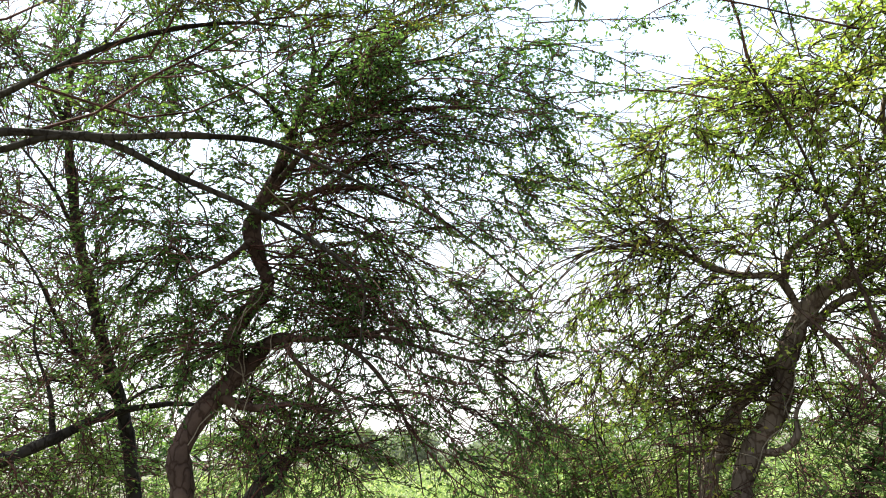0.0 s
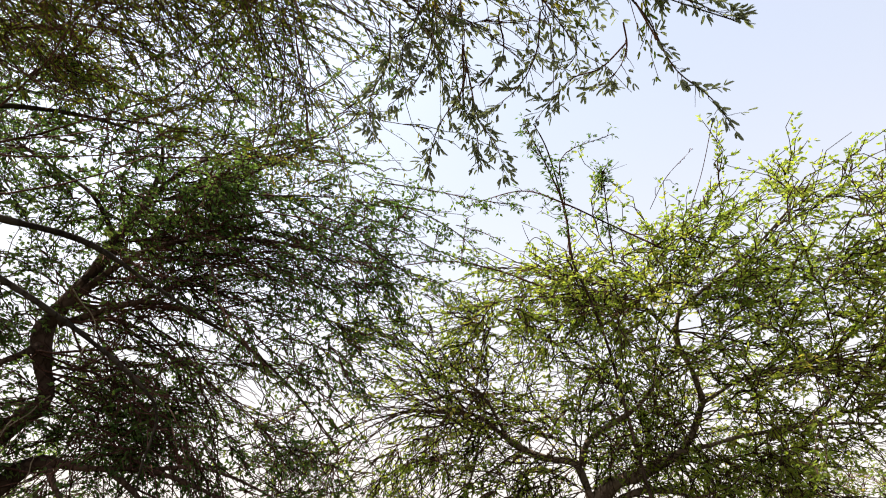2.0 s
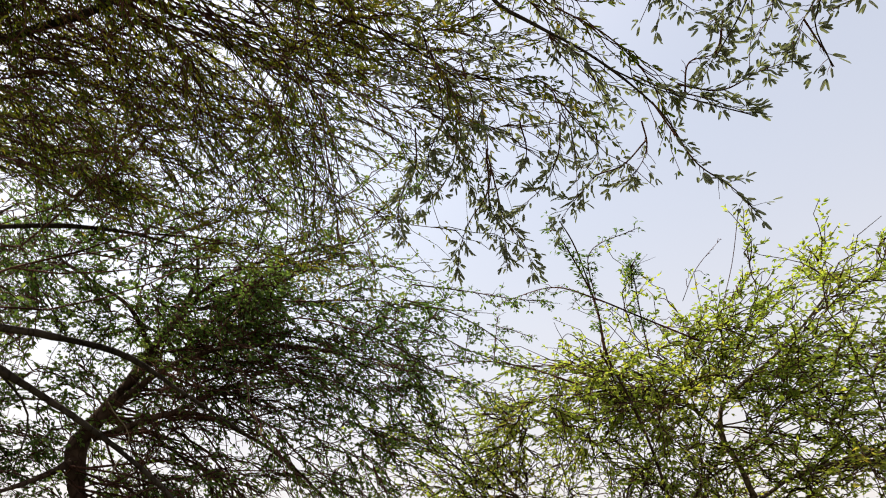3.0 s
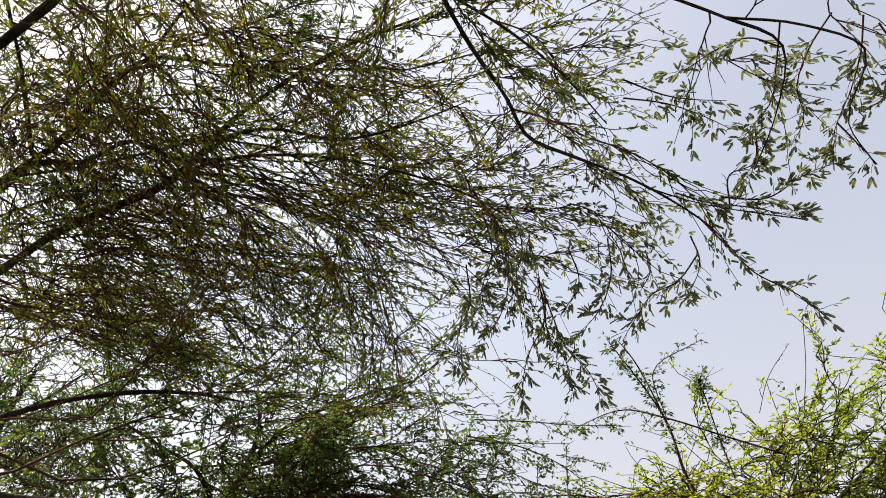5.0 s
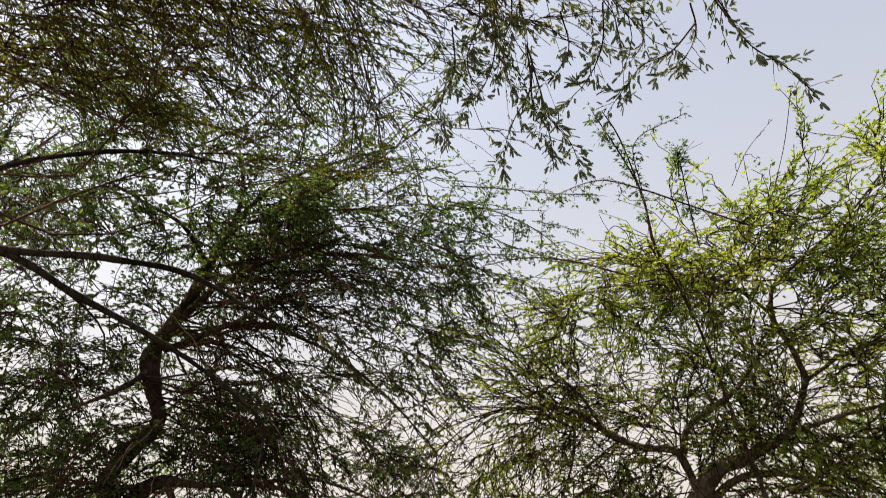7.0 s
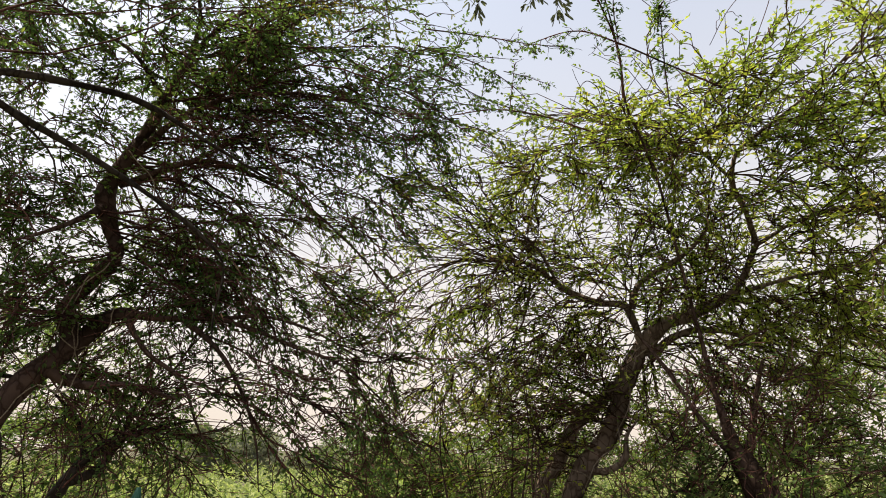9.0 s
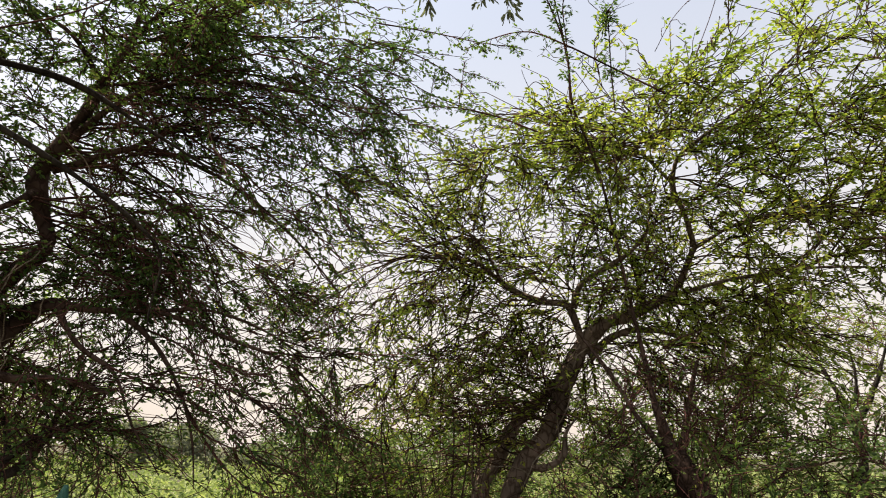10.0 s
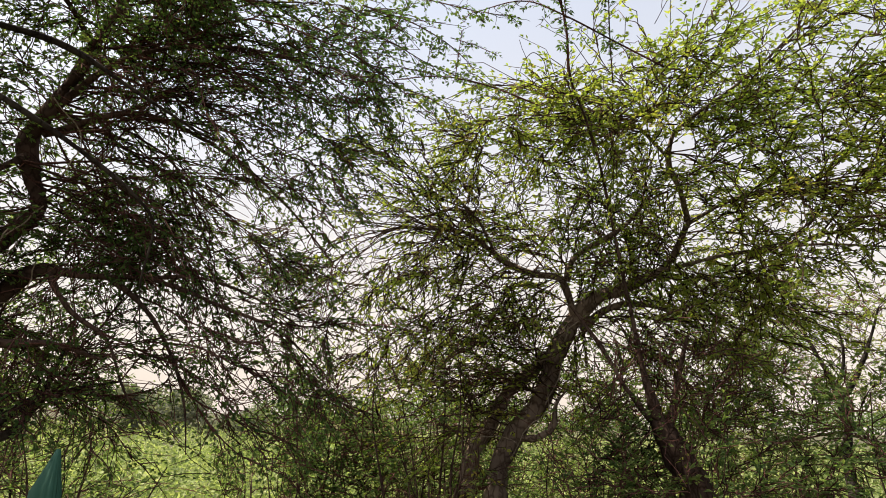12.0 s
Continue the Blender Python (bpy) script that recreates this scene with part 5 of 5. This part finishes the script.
# place, height, spread, stems, leafiness
SHRUBS = [(-5.4, 4.2, 2.9, 0.9, 9, 0.6), (-4.5, 5.3, 3, 0.9, 9, 0.6), (-4.3, 5.9, 2.3, 0.7, 9, 0.7), (-0.9, 6.6, 2.1, 0.7, 9, 0.5), (0, 7.2, 2, 0.8, 7, 0.62), (1.3, 6.4, 2.9, 0.9, 6, 1.1),
          (1.95, 6.1, 2.6, 0.7, 5, 1.2), (3.6, 5.2, 2.4, 0.8, 5, 1.3), (1, 4.3, 1.65, 0.6, 6, 0.9), (1.9, 4.1, 1.8, 0.6, 5, 1.2), (4.5, 8, 3.8, 1.1, 5, 1.2), (5.2, 6.4, 3, 1.1, 5, 1.2),
          (-6.2, 6.2, 3.3, 1.2, 9, 0.8), (0.7, 4.75, 1.6, 0.45, 7, 0.56), (0.5, 5.9, 1.95, 0.5, 9, 0.62), (2.9, 4.3, 1.8, 0.7, 5, 1.2), (-0.6, 4.9, 2.3, 0.5, 15, 0.31), (1.6, 5.2, 1.8, 0.5, 5, 1.2),
          (3.2, 5.1, 1.9, 0.6, 5, 1.2), (4.2, 6.4, 2.2, 0.8, 5, 1.2), (-1.15, 5.2, 1.62, 0.5, 7, 0.59), (0.35, 4.4, 1.55, 0.4, 6, 0.46), (-1.36, 5.65, 1.55, 0.45, 6, 0.87), (-0.95, 5.75, 1.6, 0.5, 6, 0.56),
          (-0.5, 5.8, 1.6, 0.5, 6, 0.56), (-4.75, 4, 2.2, 0.7, 14, 0.7), (-3.3, 4, 1.7, 0.5, 9, 0.45), (-4.7, 3.3, 1.9, 0.6, 18, 1.2), (-4.25, 3.31, 1.75, 0.5, 16, 1.1), (-2, 5.6, 1.45, 0.5, 7, 1.2),
          (-2.85, 4.3, 1.6, 0.38, 10, 0.6)]
for k, (x, y, h, w, stems, leafy) in enumerate(SHRUBS):
    thicket_shrub((x, y), h, w, 40 + k, MAT_SHRUB, SHRUB_LABEL, stems, leafy)
thicket_shrub((-1.66, 5.45), 2.0, 0.34, 39, MAT_LEAF, "compact dark shrub at the edge of the field", 8, 1.7)


def draped_cloth(x, y, z):
    """A teal cloth hung over the top of a thin post."""
    top = tagged(new("draped_cloth"), "teal green cloth hanging in folds from a thin post", "cloth")
    top.location = (x, y, 0)
    v, f = tubes(np.array([[(0, 0, -0.05), (0.01, 0, z * 0.5), (0, 0, z - 0.01)]]), np.array([[0.018, 0.014, 0.006]]), 8)
    mesh_object("post", v, f, MAT_BARK, top)
    rings, around = 18, 60
    v = []
    for i in range(rings):
        u = i / (rings - 1)
        fall = min(1.0, u / 0.30)           # falls from the post's top to a shoulder, then hangs
        for k in range(around):
            a = 2 * math.pi * k / around
            wave = 2 * abs(((5 * k / around + 0.15 * u) % 1) - 0.5)      # sharp pleats
            r = 0.006 + fall * (0.050 - 0.034 * math.cos(a)) * (1 + 0.42 * u ** 0.5 * (wave - 0.5)) + 0.012 * u * math.sin(13 * a)
            v.append((r * math.cos(a), r * math.sin(a) * 0.62, z + 0.018 - 0.55 * u + 0.025 * u * math.sin(3 * a + 0.6)))
    f = [(i * around + k, i * around + (k + 1) % around, (i + 1) * around + (k + 1) % around, (i + 1) * around + k) for i in range(rings - 1) for k in range(around)]
    cloth = mesh_object("cloth", v, f, MAT_CLOTH, top)
    m = cloth.modifiers.new("thickness", "SOLIDIFY")
    m.thickness = 0.003


draped_cloth(-1.92, 2.85, 1.40)


# ---- the field and the distance ----
def crop_field():
    """Leafy crop in full sun beyond the thicket: bushy mounds near by, closing up with distance."""
    g = np.random.default_rng(21)
    r = np.concatenate([7.6 + 14 * g.uniform(size=760) ** 1.1, 21 + 45 * g.uniform(size=2000) ** 1.5])
    per = np.where(r < 21.5, 95, 18)
    a = np.radians(g.uniform(-46, 46, len(r)))
    tall = g.uniform(0.35, 0.95, len(r))
    r, a, tall = np.repeat(r, per), np.repeat(a, per), np.repeat(tall, per)
    n = len(r)
    big = 0.8 + r / 24
    q = unit(g.normal(size=(n, 3))) * g.uniform(0.5, 1, (n, 1))
    base = np.stack([r * np.sin(a) + q[:, 0] * 0.28 * big, r * np.cos(a) + q[:, 1] * 0.28 * big, np.maximum(tall * (0.55 + 0.5 * q[:, 2]), 0.02)], 1)
    along = unit(q * np.array([1, 1, 0.6]) + g.normal(0, 0.6, (n, 3)))
    face = unit(g.normal(size=(n, 3)) * 1.2 + np.array([0, 0, 1.0]))
    v, f = pinnae(base, along, face, g.uniform(0.05, 0.11, n) * big, g.uniform(0.014, 0.030, n) * big, False)
    return tagged(mesh_object("crop_field", v, f, MAT_CROP, smooth=False), "bright green leafy crop growing in a sunlit field", "crop", kind="stuff")


def far_bush(name, label, place, width, height, seed, mat, n=5200):
    """A rounded bush far off: stems and many small leaf tufts in uneven lobes."""
    g = np.random.default_rng(seed)
    top = tagged(new(name), label, "bush", "bushes across the field")
    x, y = place
    lines, rad = [], []
    for _ in range(8):
        q = g.uniform(-0.4, 0.4, 2) * width
        lines.append(smooth_line([(x + q[0] * 0.1, y + q[1] * 0.1, -0.05), (x + q[0] * 0.5, y + q[1] * 0.5, height * 0.4), (x + q[0], y + q[1], height * 0.8)], 4))
        rad.append(np.linspace(0.03, 0.008, len(lines[-1])) * height)
    v, f = tubes(np.array(lines), np.array(rad), 5)
    mesh_object("stem", v, f, MAT_BARK_DARK, top)
    lobes = np.stack([x + g.uniform(-0.42, 0.42, 14) * width, y + g.uniform(-0.3, 0.3, 14) * width, height * g.uniform(0.25, 0.8, 14)], 1)
    size = g.uniform(0.14, 0.26, 14)
    w = g.integers(0, 14, n)
    q = unit(g.normal(size=(n, 3))) * g.uniform(0.3, 1, (n, 1)) ** 0.5
    p = lobes[w] + q * size[w][:, None] * np.array([width, width, height * 1.1])
    p[:, 2] = np.maximum(p[:, 2], 0.05)
    v, f = pinnae(p, unit(q + g.normal(0, 0.6, (n, 3))), unit(g.normal(size=(n, 3))), g.uniform(0.05, 0.10, n) * height, g.uniform(0.012, 0.03, n) * height, False)
    mesh_object("foliage", v, f, mat, top, smooth=False, kind="stuff")


def dry_reeds():
    """A stand of dry reeds at the far edge of the field."""
    g = np.random.default_rng(31)
    n = 3000
    x, y = g.uniform(-9, -1, n), g.uniform(27, 29, n)
    base = np.stack([x, y, np.full(n, -0.02)], 1)
    along = unit(g.normal(0, 0.12, (n, 3)) + np.array([0, 0, 1.0]))
    tall = g.uniform(0.8, 1.9, n) * (0.75 + 0.35 * np.sin(x * 1.3) * np.sin(x * 0.5))
    v, f = pinnae(base, along, unit(g.normal(size=(n, 3)) * np.array([1, 1, 0.1])), tall, g.uniform(0.015, 0.04, n), False)
    return tagged(mesh_object("dry_reeds", v, f, MAT_REED, smooth=False), "stand of dry tan reeds beyond the crop", "reeds", kind="stuff")


crop_field()
dry_reeds()
# the first two bushes have distance haze painted in by their greyed leaf colour
far_bush("far_bush", "rounded bush across the field, greyed in colour for haze", (-19.0, 36.0), 4.0, 2.9, 61, MAT_LEAF_HAZE)
far_bush("far_bush", "broad bush across the field, greyed in colour for haze", (-15.6, 38.5), 4.4, 1.9, 62, MAT_LEAF_HAZE)
far_bush("far_bush", "small dark bush at the field's edge", (-5.4, 18.5), 1.5, 1.9, 63, MAT_SHRUB, 1500)
far_bush("far_bush", "low dark bush at the field's edge", (-7.0, 30.0), 3.4, 1.8, 64, MAT_SHRUB)
for k, (x, y, w, h) in enumerate([(-60, 110, 26, 5.5), (-38, 118, 24, 4.6), (-16, 122, 24, 5.0), (6, 124, 24, 5.4), (28, 118, 24, 5.0), (50, 112, 26, 5.6), (-84, 96, 28, 6.0)]):
    far_bush("distant_tree_row", "hazy row of trees along the far side of the field", (x, y), w, h, 70 + k, MAT_LEAF)
